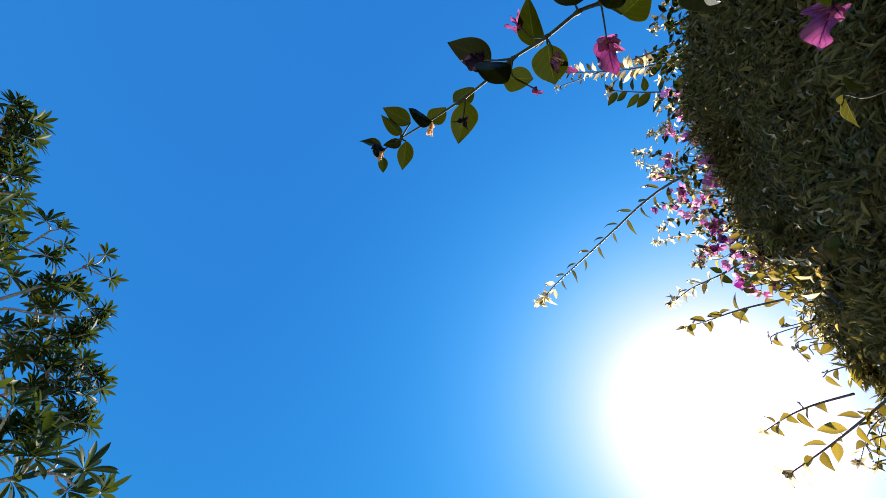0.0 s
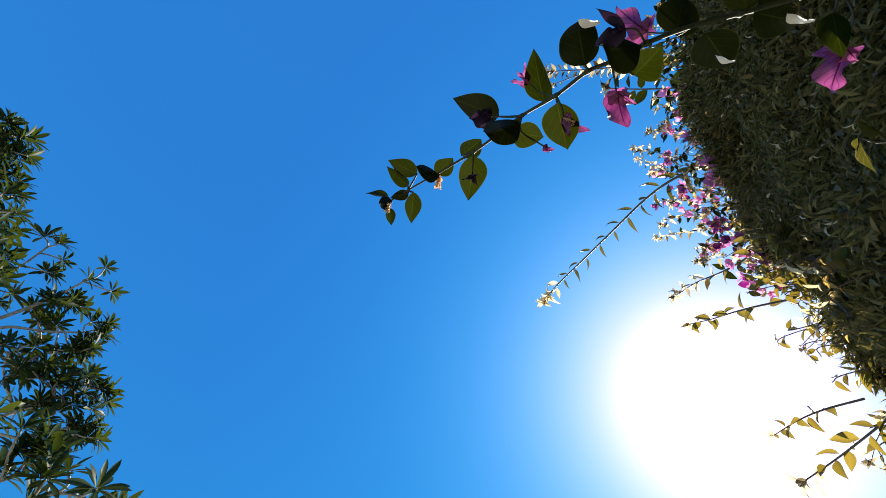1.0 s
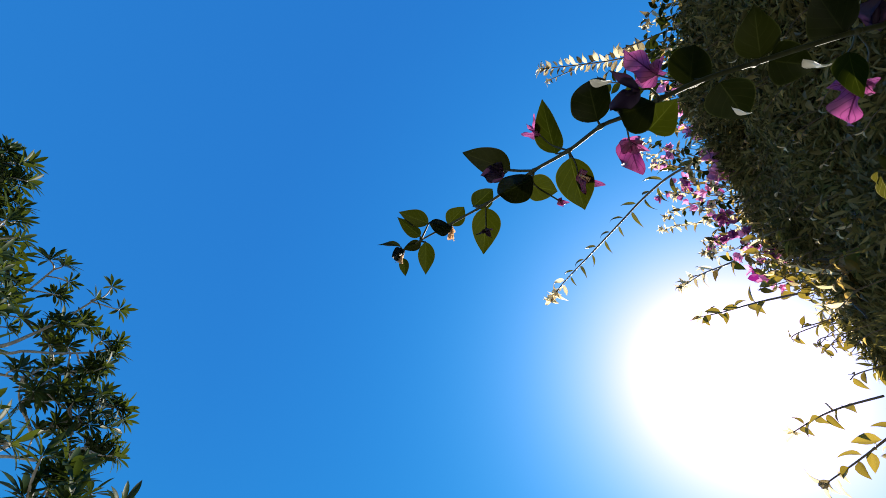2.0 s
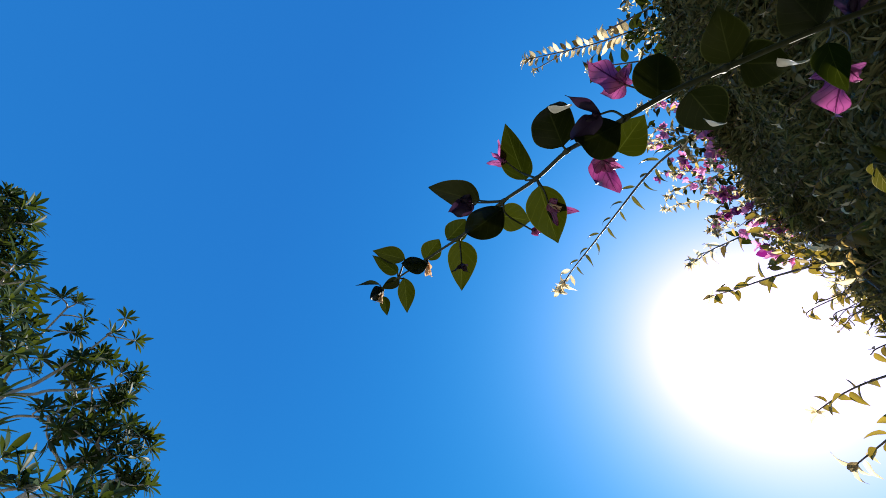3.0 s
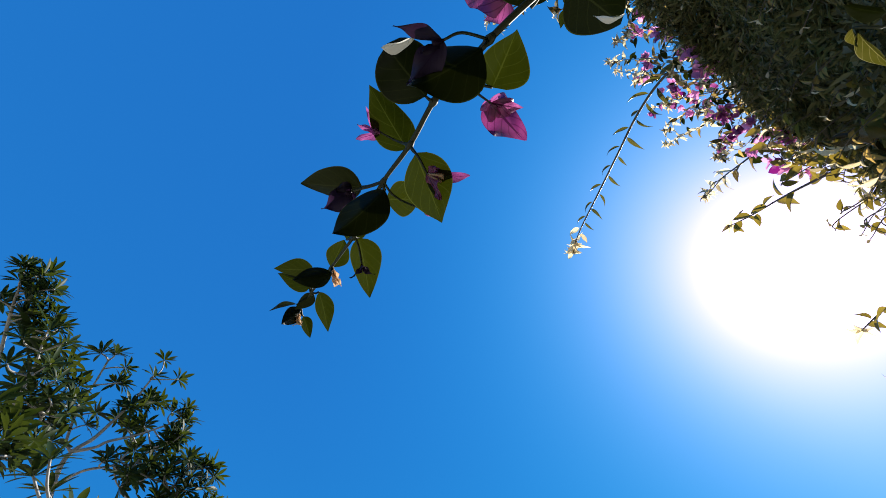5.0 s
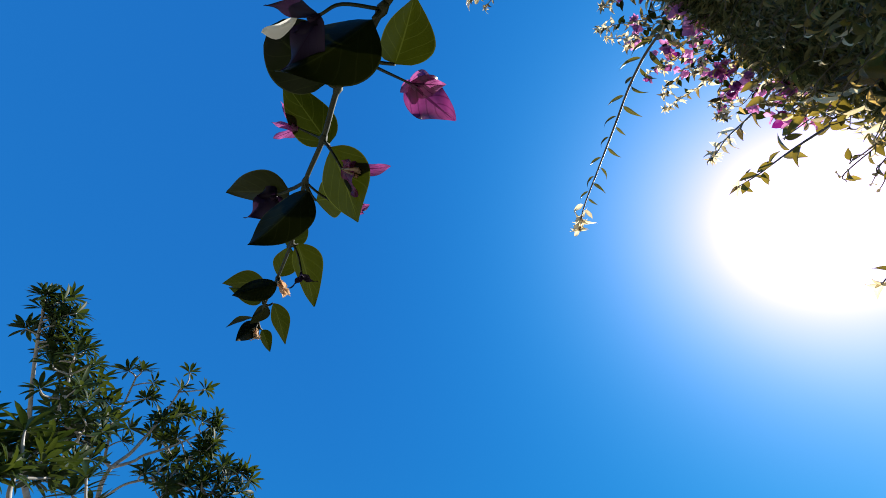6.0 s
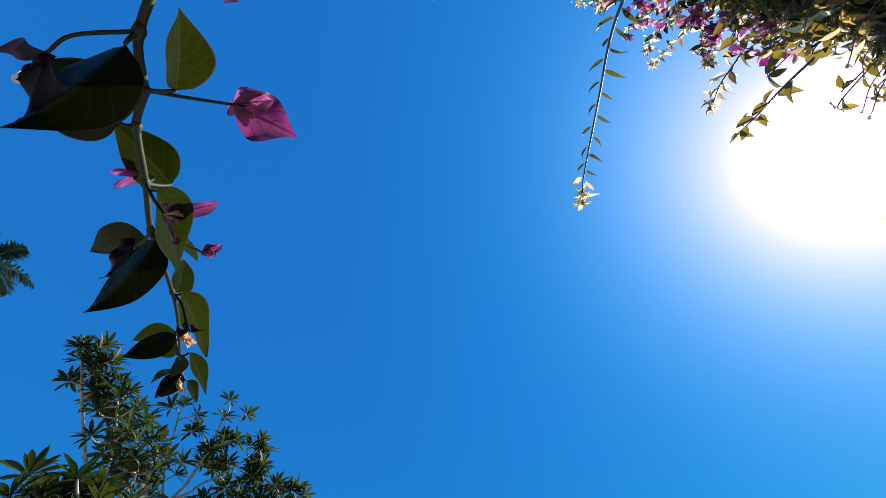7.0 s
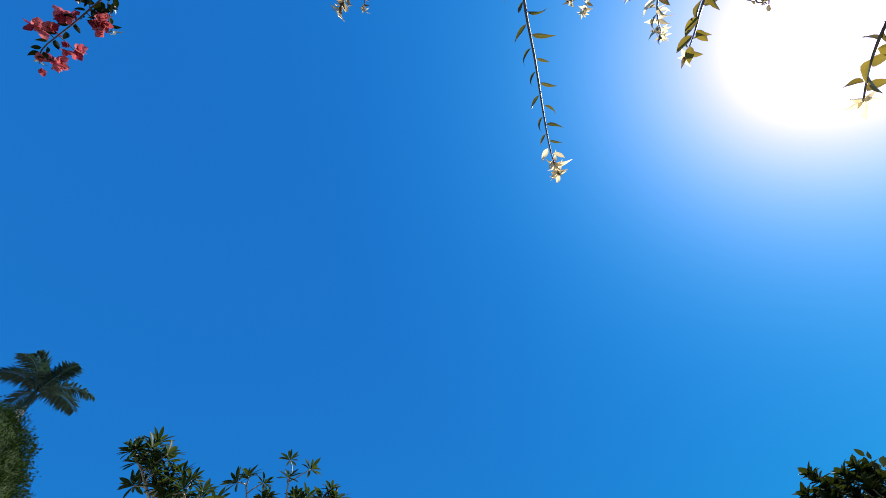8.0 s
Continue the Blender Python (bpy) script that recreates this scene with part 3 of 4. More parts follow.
shoot([(0.3, -0.95, 3.8), (0.42, -0.65, 4.7), (0.44, -0.3, 4.94)], 0.006, 0.003, 12, 0.06, 0.3, 10, 8, "pale arching shoot")
rs = random.Random(11)


def sprig(tip, seed, leaves, size, flowers=(), old=None, tuft=8, young=0.75):
    """A sprig that grows out of the dense foliage and bends over towards its tip."""
    r = random.Random(seed)
    tip = Vector(tip)
    root = Vector((min(tip.x * 0.86 - 0.02, 0.94 + 0.12 * r.random()), -0.84 + 0.1 * r.random(), 0))
    root.z = min(dense_height(root.x) - 0.04, tip.z - 0.1) - 0.15 * r.random()
    reach = (tip - root).length
    mid = root.lerp(tip, 0.5) + Vector((r.gauss(-0.02, 0.03), 0.03 + 0.02 * r.random(), r.gauss(0.02, 0.03) + 0.08 * reach))
    shoot([root, mid, tip], 0.0016 + 0.0009 * reach, 0.0011, int(leaves * max(1.4, reach * 2.6)), size * 0.8, young, tuft, seed, "", None, 1.0, flowers, 0.1, old or MIXED, 2.4)


# the flower heads along the top, each on its sprig
heads = [(0.47, -0.66, 3.66), (0.49, -0.69, 3.57), (0.73, -0.71, 3.85), (0.65, -0.66, 3.41), (0.89, -0.69, 3.87), (1.05, -0.68, 4.2), (0.75, -0.66, 3.30), (0.84, -0.69, 3.35), (1.10, -0.71, 3.89), (1.28, -0.66, 4.19),
         (1.18, -0.69, 3.88), (1.07, -0.71, 3.62), (1.11, -0.66, 3.56), (1.12, -0.69, 3.44), (1.32, -0.71, 3.49), (1.06, -0.66, 3.14), (1.20, -0.69, 3.26), (1.10, -0.71, 3.02), (1.19, -0.66, 2.98), (1.27, -0.69, 3.12)]
for i, p in enumerate(heads):
    sprig(p, 100 + i, 5, 0.055, [(0.97, PURPLE_FLOWERS, 4), (0.8, PURPLE_FLOWERS, 2)] if i % 3 else [(0.96, PURPLE_FLOWERS, 3)], None, 4, 0.9)
# sprigs with pale tips beyond them
for i, p in enumerate([(0.19, -0.62, 3.58), (0.97, -0.64, 4.45), (0.72, -0.62, 3.92), (1.6, -0.62, 4.28), (1.4, -0.62, 4.08), (1.03, -0.64, 4.4), (0.65, -0.62, 3.69), (1.01, -0.62, 4.04), (1.32, -0.62, 3.45), (1.46, -0.66, 3.68), (1.24, -0.68, 4.0)]):
    sprig(p, 150 + i, 11, 0.062, (), MIXED, 11, 0.6)
# and many smaller ones among them
for i in range(46):
    u, k = rs.random(), rs.random() ** 1.6
    x, z = fringe(u, 0.05 + 0.75 * k)
    dark = u < 0.16
    fl = [(rs.uniform(0.7, 0.97), PURPLE_FLOWERS, rs.choice((1, 2)))] if 0.1 < u < 0.78 and rs.random() < 0.5 else ()
    sprig((x, rs.uniform(-0.76, -0.63), z), 200 + i, rs.randint(6, 9), rs.uniform(0.045, 0.062), fl, GREEN_SHOOT_LEAF if dark else MIXED, 3 if dark else 7, 0.95 if dark else rs.uniform(0.6, 0.95))
for i in range(18):
    x, z = fringe(rs.uniform(0.0, 0.2), rs.uniform(0.1, 0.95))
    sprig((x, rs.uniform(-0.74, -0.6), z), 260 + i, 9, rs.uniform(0.05, 0.065), (), GREEN_SHOOT_LEAF + MIXED[:2], 4, 0.93)
# broad leaves that catch the sun at the near end of the hedge, its gold also in their colour
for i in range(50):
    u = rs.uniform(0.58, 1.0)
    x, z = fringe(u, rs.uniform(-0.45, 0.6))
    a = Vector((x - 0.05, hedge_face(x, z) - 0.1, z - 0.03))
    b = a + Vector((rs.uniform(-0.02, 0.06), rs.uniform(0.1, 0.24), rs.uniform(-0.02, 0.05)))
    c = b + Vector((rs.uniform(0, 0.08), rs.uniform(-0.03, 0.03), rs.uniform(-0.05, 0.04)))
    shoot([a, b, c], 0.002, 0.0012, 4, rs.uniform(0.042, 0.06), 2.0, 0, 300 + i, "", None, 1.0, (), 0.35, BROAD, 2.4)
# sprigs that stand out of the shaded face, sunlit gold put into their leaf colour
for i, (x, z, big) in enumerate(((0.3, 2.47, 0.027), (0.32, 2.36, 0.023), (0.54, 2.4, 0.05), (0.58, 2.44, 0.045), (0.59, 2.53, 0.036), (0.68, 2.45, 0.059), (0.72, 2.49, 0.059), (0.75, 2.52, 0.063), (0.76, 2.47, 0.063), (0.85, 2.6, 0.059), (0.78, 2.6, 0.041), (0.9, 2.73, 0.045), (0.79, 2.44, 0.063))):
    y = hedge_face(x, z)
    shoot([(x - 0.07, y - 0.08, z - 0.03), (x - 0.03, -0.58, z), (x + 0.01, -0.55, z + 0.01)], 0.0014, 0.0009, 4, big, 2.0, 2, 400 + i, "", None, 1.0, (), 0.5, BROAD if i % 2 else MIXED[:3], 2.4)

# small leaves that stick out of the shaded face here and there, amber for sparks of sunlight
for i in range(44):
    x = rs.uniform(0.15, 1.0)
    z = rs.uniform(2.2, 3.2)
    y = hedge_face(x, z)
    out = rs.uniform(0.08, 0.15)
    shoot([(x - 0.05, y - 0.05, z - 0.02), (x - 0.02, y + 0.6 * out, z), (x + 0.01, y + out, z - 0.01)], 0.0012, 0.0008, 2, rs.uniform(0.018, 0.03), 2.0, rs.randint(1, 3), 500 + i, "", None, 1.0, (), 0.6, MIXED[:3], 2.4)

# ---- the overhanging branch ----
branch = thing("bougainvillea_branch", (0.095, -0.600, 2.059), "thin bougainvillea branch with broad olive leaves and magenta bracts", "branch")
KR, KP, KT, K1, K2 = (0.001, -0.101, 1.980), (-0.003, -0.131, 1.972), (0.001, -0.079, 1.981), (0.011, -0.045, 1.983), (0.018, -0.007, 1.990)
K3, K4, K5, K6 = (0.038, 0.056, 2.006), (0.049, 0.108, 2.019), (0.057, 0.154, 2.028), (0.063, 0.183, 2.033)
N10, N11 = (0.024, -0.302, 2.005), (0.008, -0.216, 1.990)
spine = smooth_path([(0.094, -0.637, 2.075), (0.054, -0.411, 2.032), N10, N11, (0.000, -0.172, 1.981), KP, KR, KT, K1, K2, (0.029, 0.026, 1.998), K3, (0.044, 0.083, 2.014), K4, (0.053, 0.132, 2.024), K5, K6], 5)
v, f = tube(spine, 0.0027, 0.0009, 10, 0.03)
stem = placed("stem", mesh_of("stem", v, f, STEM), branch, Matrix.Identity(4), "smooth green brown stem")
for k in (KP, KR, KT, K1, K2, K3, K4, K5, N10, N11):
    i = min(range(1, len(spine) - 1), key=lambda j: (spine[j] - Vector(k)).length)
    way = (spine[i + 1] - spine[i - 1]).normalized()
    v, f = tube([spine[i] + way * 0.0045 * u for u in (-1, -0.5, 0, 0.5, 1)], 0.0, 0.0, 8)
    r = 0.0027 - 0.0018 * i / len(spine)
    for ring, grow in enumerate((0.9, 1.25, 1.55, 1.25, 0.9)):
        c = spine[i] + way * 0.0045 * (ring - 2) / 2
        side = way.orthogonal().normalized()
        for q in range(8):
            v[ring * 8 + q] = c + Matrix.Rotation(math.tau * q / 8, 3, way) @ side * (r * grow)
    placed("node", mesh_of("node", v, f, STEM), stem, Matrix.Identity(4))


def big_leaf(base, tip, width, normal=(0.1, 0.1, 0.5), fold=0.2, droop=0.08, root=None, fat=0.35, point=1.0, wave=0.03, curl=0.0, material=NEAR_LEAF):
    """One broad leaf of the overhanging branch, with its stalk."""
    L = (Vector(tip) - Vector(base)).length
    seed = int(abs(tip[0] * 7919 + tip[1] * 104729) * 1000) % 9973
    sag = droop + 0.72 * curl
    v, f, uv = leaf_shape(L / math.hypot(1, sag), width, fold, droop, wave, fat, 18, 8, point, seed, curl)
    m = aimed(base, Vector(tip), normal) @ Matrix.Rotation(math.atan(sag), 4, "X")
    leaf = placed("leaf", mesh_of("leaf", v, f, material, uv), branch, m)
    if root is not None:
        p = smooth_path([root, Vector(root).lerp(Vector(base), 0.6) + Vector((0, 0, -0.002)), base], 4)
        v, f = tube(p, 0.0013, 0.0009, 6)
        placed("leaf_stalk", mesh_of("leaf_stalk", v, f, STEM), leaf, Matrix.Identity(4))
    return leaf


def bract_head(at, way, size, material, root, seed=0, open_by=0.5, label="", slim=0.7, lead=None):
    """Three papery pointed bracts on a thin stalk, with the small flower tubes between them."""
    r = random.Random(seed)
    at, way = Vector(at), Vector(way).normalized()
    p = smooth_path([root, Vector(root).lerp(at, 0.5) + Vector((0, 0, 0.004)), at], 5)
    v, f = tube(p, 0.0011, 0.0008, 6)
    stalk = placed("flower_stalk", mesh_of("flower_stalk", v, f, STEM), branch, Matrix.Identity(4))
    side = way.orthogonal().normalized()
    start = seed
    if lead is not None:
        side, start = (Vector(lead) - way * Vector(lead).dot(way)).normalized(), 0.0
    for k in range(3):
        d = Matrix.Rotation(2.094 * k + r.uniform(-0.25, 0.25) * (k > 0) + start, 3, way) @ side
        v, f, uv = leaf_shape(size * r.uniform(0.9, 1.1), size * slim, 0.7, -0.1, 0.32, 0.42, 14, 8, 1.1, seed + k, 0.22)
        m = aimed(at, at + way + d * open_by, way * 0.4 - d)
        placed("bract", mesh_of("bract", v, f, material, uv), stalk, m, label)
        v, f = tube([at, at + way * size * 0.3 + d * size * 0.06, at + way * size * 0.48 + d * size * 0.1], size * 0.035, size * 0.045, 6)
        placed("flower_tube", mesh_of("flower_tube", v, f, material), stalk, Matrix.Identity(4))
    return stalk


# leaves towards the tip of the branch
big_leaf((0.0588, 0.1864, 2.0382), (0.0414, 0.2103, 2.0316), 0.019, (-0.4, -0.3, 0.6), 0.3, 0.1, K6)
big_leaf((0.0647, 0.1827, 2.0315), (0.0531, 0.1887, 2.0035), 0.018, (-0.14, 0.9, 0.3), 0.4, 0.1, K6, material=SHADED_LEAF)
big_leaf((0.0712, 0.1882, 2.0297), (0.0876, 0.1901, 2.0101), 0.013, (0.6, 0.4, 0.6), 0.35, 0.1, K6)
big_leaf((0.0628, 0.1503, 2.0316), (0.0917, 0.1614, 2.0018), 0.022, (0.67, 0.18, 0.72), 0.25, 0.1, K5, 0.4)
big_leaf((0.0610, 0.1560, 2.0300), (0.0560, 0.1780, 2.0200), 0.014, (0.3, 0.3, 0.6), 0.3, 0.1, K5, material=SHADED_LEAF)
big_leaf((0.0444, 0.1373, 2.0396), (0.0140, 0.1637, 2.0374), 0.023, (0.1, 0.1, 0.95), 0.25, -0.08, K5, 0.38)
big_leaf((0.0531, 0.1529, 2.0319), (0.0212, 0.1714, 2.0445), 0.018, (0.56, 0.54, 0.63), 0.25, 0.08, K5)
big_leaf((0.0506, 0.1054, 2.0091), (0.0238, 0.1194, 1.9861), 0.021, (0.2, 0.8, 0.4), 0.35, 0.14, K4, 0.4, material=SHADED_LEAF)
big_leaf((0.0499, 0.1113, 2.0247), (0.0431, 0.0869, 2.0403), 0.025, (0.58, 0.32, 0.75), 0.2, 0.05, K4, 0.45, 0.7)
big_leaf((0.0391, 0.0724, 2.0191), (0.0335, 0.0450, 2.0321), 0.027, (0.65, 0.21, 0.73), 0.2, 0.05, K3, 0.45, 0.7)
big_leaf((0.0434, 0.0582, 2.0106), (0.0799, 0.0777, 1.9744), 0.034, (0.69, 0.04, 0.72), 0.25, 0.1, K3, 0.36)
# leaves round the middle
big_leaf((0.0122, 0.0155, 2.0066), (-0.0239, 0.0562, 2.0201), 0.032, (0.1, -0.2, 0.95), 0.3, -0.12, K2, 0.38, wave=0.05, material=SHADED_LEAF)
big_leaf((0.0234, -0.0037, 1.9876), (0.0097, 0.0308, 1.9443), 0.034, (0.54, 0.73, 0.41), 0.35, 0.16, K2, 0.42, 0.8, 0.04, 0.1, SHADED_LEAF)
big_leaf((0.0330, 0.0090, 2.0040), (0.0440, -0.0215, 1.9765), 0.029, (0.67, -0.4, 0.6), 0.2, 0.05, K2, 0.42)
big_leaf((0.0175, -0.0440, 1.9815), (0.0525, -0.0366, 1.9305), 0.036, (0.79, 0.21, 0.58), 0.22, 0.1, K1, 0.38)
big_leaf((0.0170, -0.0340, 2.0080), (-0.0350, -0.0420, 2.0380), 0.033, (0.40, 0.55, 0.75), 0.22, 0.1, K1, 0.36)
big_leaf((-0.0055, -0.0780, 1.9792), (-0.0450, -0.0840, 1.9725), 0.042, (-0.05, 0.3, 0.9), 0.18, 0.0, KT, 0.5, 0.0, 0.04, 0.35, SHADED_LEAF)
big_leaf((-0.0040, -0.1250, 1.9640), (-0.0240, -0.0840, 1.9210), 0.040, (0.36, 0.73, 0.58), 0.4, 0.2, KP, 0.36, 1.3, 0.05, 0.1, SHADED_LEAF)
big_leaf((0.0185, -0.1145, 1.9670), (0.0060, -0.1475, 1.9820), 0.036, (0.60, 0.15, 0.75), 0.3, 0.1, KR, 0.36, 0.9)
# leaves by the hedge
big_leaf((0.004, -0.162, 1.988), (-0.022, -0.186, 2.025), 0.042, (0.2, 0.1, 0.5), 0.1, 0.05, (0.000, -0.172, 1.981), 0.5, 0.2, material=SHADED_LEAF)
big_leaf((0.013, -0.189, 1.996), (0.045, -0.194, 1.970), 0.040, (0.16, -0.05, 0.35), 0.15, 0.05, (0.004, -0.194, 1.986), 0.4, 0.6, curl=0.06, material=SHADED_LEAF)
big_leaf((0.013, -0.230, 1.997), (0.040, -0.273, 2.006), 0.038, (0.2, 0.0, 0.6), 0.1, 0.05, N11, material=SHADED_LEAF)
big_leaf((0.008, -0.224, 1.996), (-0.036, -0.230, 2.007), 0.036, (0.15, 0.0, 0.6), 0.1, 0.05, N11, material=SHADED_LEAF)
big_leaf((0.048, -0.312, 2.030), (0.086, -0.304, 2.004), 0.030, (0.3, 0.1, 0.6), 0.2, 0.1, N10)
big_leaf((0.022, -0.295, 2.007), (-0.024, -0.275, 2.007), 0.039, (0.1, -0.1, 0.5), 0.15, 0.05, N10, material=SHADED_LEAF)
big_leaf((0.042, -0.352, 2.019), (0.064, -0.406, 2.021), 0.037, (0.2, -0.2, 0.5), 0.15, 0.05, (0.039, -0.357, 2.018), material=SHADED_LEAF)


def bracts(root, elbow, base, tips, material, label="", tubes=0.3, wave=0.26):
    """A flower whose pointed bracts spread from base to the given tips, each with its width; the small tubes stand between them."""
    v, f = tube(smooth_path([root, elbow, base], 5), 0.0011, 0.0008, 6)
    stalk = placed("flower_stalk", mesh_of("flower_stalk", v, f, STEM), branch, Matrix.Identity(4))
    base = Vector(base)
    mean = sum((Vector(t) - base for t, _, _ in tips), Vector()) / len(tips)
    for k, (tip, wide, up) in enumerate(tips):
        L = (Vector(tip) - base).length
        v, f, uv = leaf_shape(L, wide, 0.4, 0.04, wave, 0.38, 16, 8, 1.0, k + int(L * 9000), 0.06)
        m = aimed(base, tip, up) @ Matrix.Rotation(math.atan(0.08), 4, "X")
        placed("bract", mesh_of("bract", v, f, material, uv), stalk, m, label)
        way = (mean.normalized() + (Vector(tip) - base).normalized() * 0.4).normalized() * mean.length * tubes
        v, f = tube([base, base + way * 0.6, base + way], 0.0009, 0.0012, 6)
        placed("flower_tube", mesh_of("flower_tube", v, f, PALE_BUD if tubes > 0.5 else material), stalk, Matrix.Identity(4))
    return stalk


# bracts
bracts(K1, (0.006, -0.033, 2.008), (-0.0060, -0.0260, 2.0180), [((-0.0165, -0.0090, 2.0150), 0.008, (0.3, 0.5, 0.6)), ((-0.0255, -0.0280, 2.0330), 0.008, (0.5, 0.5, 0.6)), ((-0.0230, -0.0180, 2.0170), 0.006, (0.2, 0.6, 0.6))], BRACT)
bracts(K1, (0.021, -0.046, 1.970), (0.0301, -0.0443, 1.9628), [((0.0532, -0.0640, 1.9660), 0.011, (0.6, 0.3, 0.7)), ((0.0440, -0.0423, 1.9441), 0.009, (0.8, -0.3, 0.5)), ((0.0300, -0.0530, 1.9600), 0.008, (0.3, 0.4, 0.8))], BRACT, "", 0.75)
bracts(K2, (0.015, 0.006, 1.996), (0.0080, 0.0220, 2.0010), [((-0.0008, 0.0450, 1.9869), 0.018, (0.3, 0.7, 0.5)), ((-0.0030, 0.0300, 2.0000), 0.014, (0.2, 0.3, 0.9)), ((0.0130, 0.0400, 1.9950), 0.012, (0.6, 0.5, 0.6))], BRACT_SHADED, "purple bract darkened as if in shade")
bracts(K2, (0.035, -0.002, 1.996), (0.0525, -0.0185, 1.9740), [((0.0612, -0.0272, 1.9768), 0.008, (0.6, 0.3, 0.7)), ((0.0610, -0.0215, 1.9720), 0.006, (0.5, 0.2, 0.8)), ((0.0585, -0.0250, 1.9790), 0.005, (0.4, 0.4, 0.8))], BRACT)
bract_head((0.0570, 0.0640, 1.9880), (0.4, 0.1, -0.7), 0.016, BRACT_SHADED, K3, 4, 1.3, "purple bract darkened as if in shade", 0.32)
bract_head((0.051, 0.106, 2.015), (0.7, 0.4, -0.2), 0.016, PALE_BUD, K4, 5, 0.25, "cream bud", 0.5)
bract_head((0.064, 0.184, 2.024), (0.5, 0.5, -0.4), 0.013, PALE_BUD, K6, 6, 0.4, "cream bud", 0.5)
bracts(KP, (-0.0190, -0.1215, 1.9560), (-0.0241, -0.1115, 1.9502), [((-0.0490, -0.0945, 1.9600), 0.0085, (0.2, -0.5, 0.8)), ((-0.0227, -0.0815, 1.9345), 0.017, (0.4, 0.3, 0.8)), ((-0.0290, -0.0980, 1.9420), 0.006, (0.4, 0.3, 0.8))], BRACT_SHADED, "purple bract darkened as if in shade")
bracts(KR, (0.018, -0.103, 1.992), (0.0350, -0.1050, 2.0060), [((0.0745, -0.1060, 2.0060), 0.030, (0.5, 0.2, 0.85)), ((0.0545, -0.1190, 2.0080), 0.018, (0.4, 0.1, 0.9)), ((0.0465, -0.0960, 2.0100), 0.016, (0.5, 0.1, 0.85))], BRACT, "", 0.25)
bracts((0.000, -0.172, 1.981), (0.003, -0.166, 2.03), (0.0003, -0.1611, 2.0635), [((-0.0370, -0.1410, 2.0800), 0.028, (0.3, 0.3, 0.9)), ((-0.0020, -0.1390, 2.0740), 0.022, (0.3, 0.4, 0.85)), ((-0.0120, -0.1720, 2.0760), 0.020, (0.2, 0.2, 0.95))], BRACT, "", 0.25)
bracts(N10, (0.06, -0.335, 2.04), (0.0965, -0.3455, 2.0660), [((0.1365, -0.3250, 2.0570), 0.037, (0.5, 0.3, 0.8)), ((0.1120, -0.3500, 2.0560), 0.026, (0.4, 0.1, 0.9)), ((0.0930, -0.3190, 2.0735), 0.016, (0.2, 0.5, 0.85))], BRACT, "", 0.25)
bract_head((0.033, -0.325, 2.018), (-0.3, -0.2, 0.3), 0.035, BRACT_SHADED, N10, 11, 0.5, "purple bract darkened as if in shade", 0.55)
# small curled patches added at leaf tips, painted as white glints
for base, tip, wide, up in (((-0.0460, -0.0800, 1.9690), (-0.0330, -0.0960, 1.9690), 0.009, (0.805, -0.230, -0.547)), ((0.0410, -0.1970, 1.9660), (0.0330, -0.1820, 1.9690), 0.008, (0.8, 0.1, -0.5)), ((0.026, -0.258, 2.000), (0.046, -0.276, 1.999), 0.013, (0.782, 0.469, -0.411))):
    L = (Vector(tip) - Vector(base)).length
    v, f, uv = leaf_shape(L, wide, 0.5, 0.25, 0.08, 0.45, 10, 6, 0.6, 9)
    placed("curled_leaf_tip", mesh_of("curled_leaf_tip", v, f, GLINT_LEAF, uv), branch, aimed(base, tip, up), "curled leaf tip coloured near white for the glint of the sun")
side_twig = smooth_path([(0.094, -0.60, 2.07), (0.16, -0.45, 2.02), (0.188, -0.351, 2.008), (0.183, -0.329, 2.025)], 5)
v, f = tube(side_twig, 0.002, 0.0009, 6)
placed("side_twig", mesh_of("side_twig", v, f, STEM), branch, Matrix.Identity(4))
for base, tip, wide, material in (((0.1875, -0.3296, 2.0228), (0.2199, -0.3286, 2.0071), 0.013, VINE_LEAF), ((0.1826, -0.3433, 2.0157), (0.1672, -0.3300, 2.0303), 0.013, SHADED_LEAF), ((0.1830, -0.3287, 2.0250), (0.1950, -0.3230, 2.0190), 0.008, VINE_LEAF)):
    L = (Vector(tip) - Vector(base)).length
    v, f, uv = leaf_shape(L, wide, 0.6, 0.15, 0.06, 0.4, 12, 6, 1.0, 5)
    placed("leaf", mesh_of("leaf", v, f, material, uv), branch, aimed(base, tip, (0.2, 0.2, 0.5)), "amber leaf lit by the sun")

# ---- frangipani trees ----
LONG_LEAVES = [mesh_of("leaf", *leaf_shape(1.0, 0.235, 0.3, 0.15, 0.02, 0.58, 6, 2, 0.6, s)[:2], TREE_LEAF_SINGLE) for s in range(4)]
WHORL_POSES = {}


def rosette_mesh(seed, length, count=13):
    """A whorl of long leaves at a twig's end, opening along +z."""
    r = random.Random(seed)
    shapes = []
    WHORL_POSES[seed] = []
    for i in range(count):
        a = i * 2.4 + r.uniform(-0.2, 0.2)
        lift = 0.0 + 1.0 * i / count + r.uniform(-0.18, 0.18)
        out = Vector((math.cos(a), math.sin(a), 0))
        d = out * math.cos(lift) + Vector((0, 0, math.sin(lift)))
        L = length * r.uniform(0.75, 1.1)
        v, f, _ = leaf_shape(L, L * 0.235, 0.3, 0.15, 0.02, 0.58, 6, 2, 0.6, seed * 31 + i)
        m = aimed(out * 0.008, out * 0.008 + d, Vector((0, 0, 1)) * math.cos(lift) - out * math.sin(lift))
        shapes.append(([m @ Vector(p) for p in v], f))
        WHORL_POSES[seed].append(m @ Matrix.Diagonal((L, L, L, 1)))
    v, f = gathered(shapes)
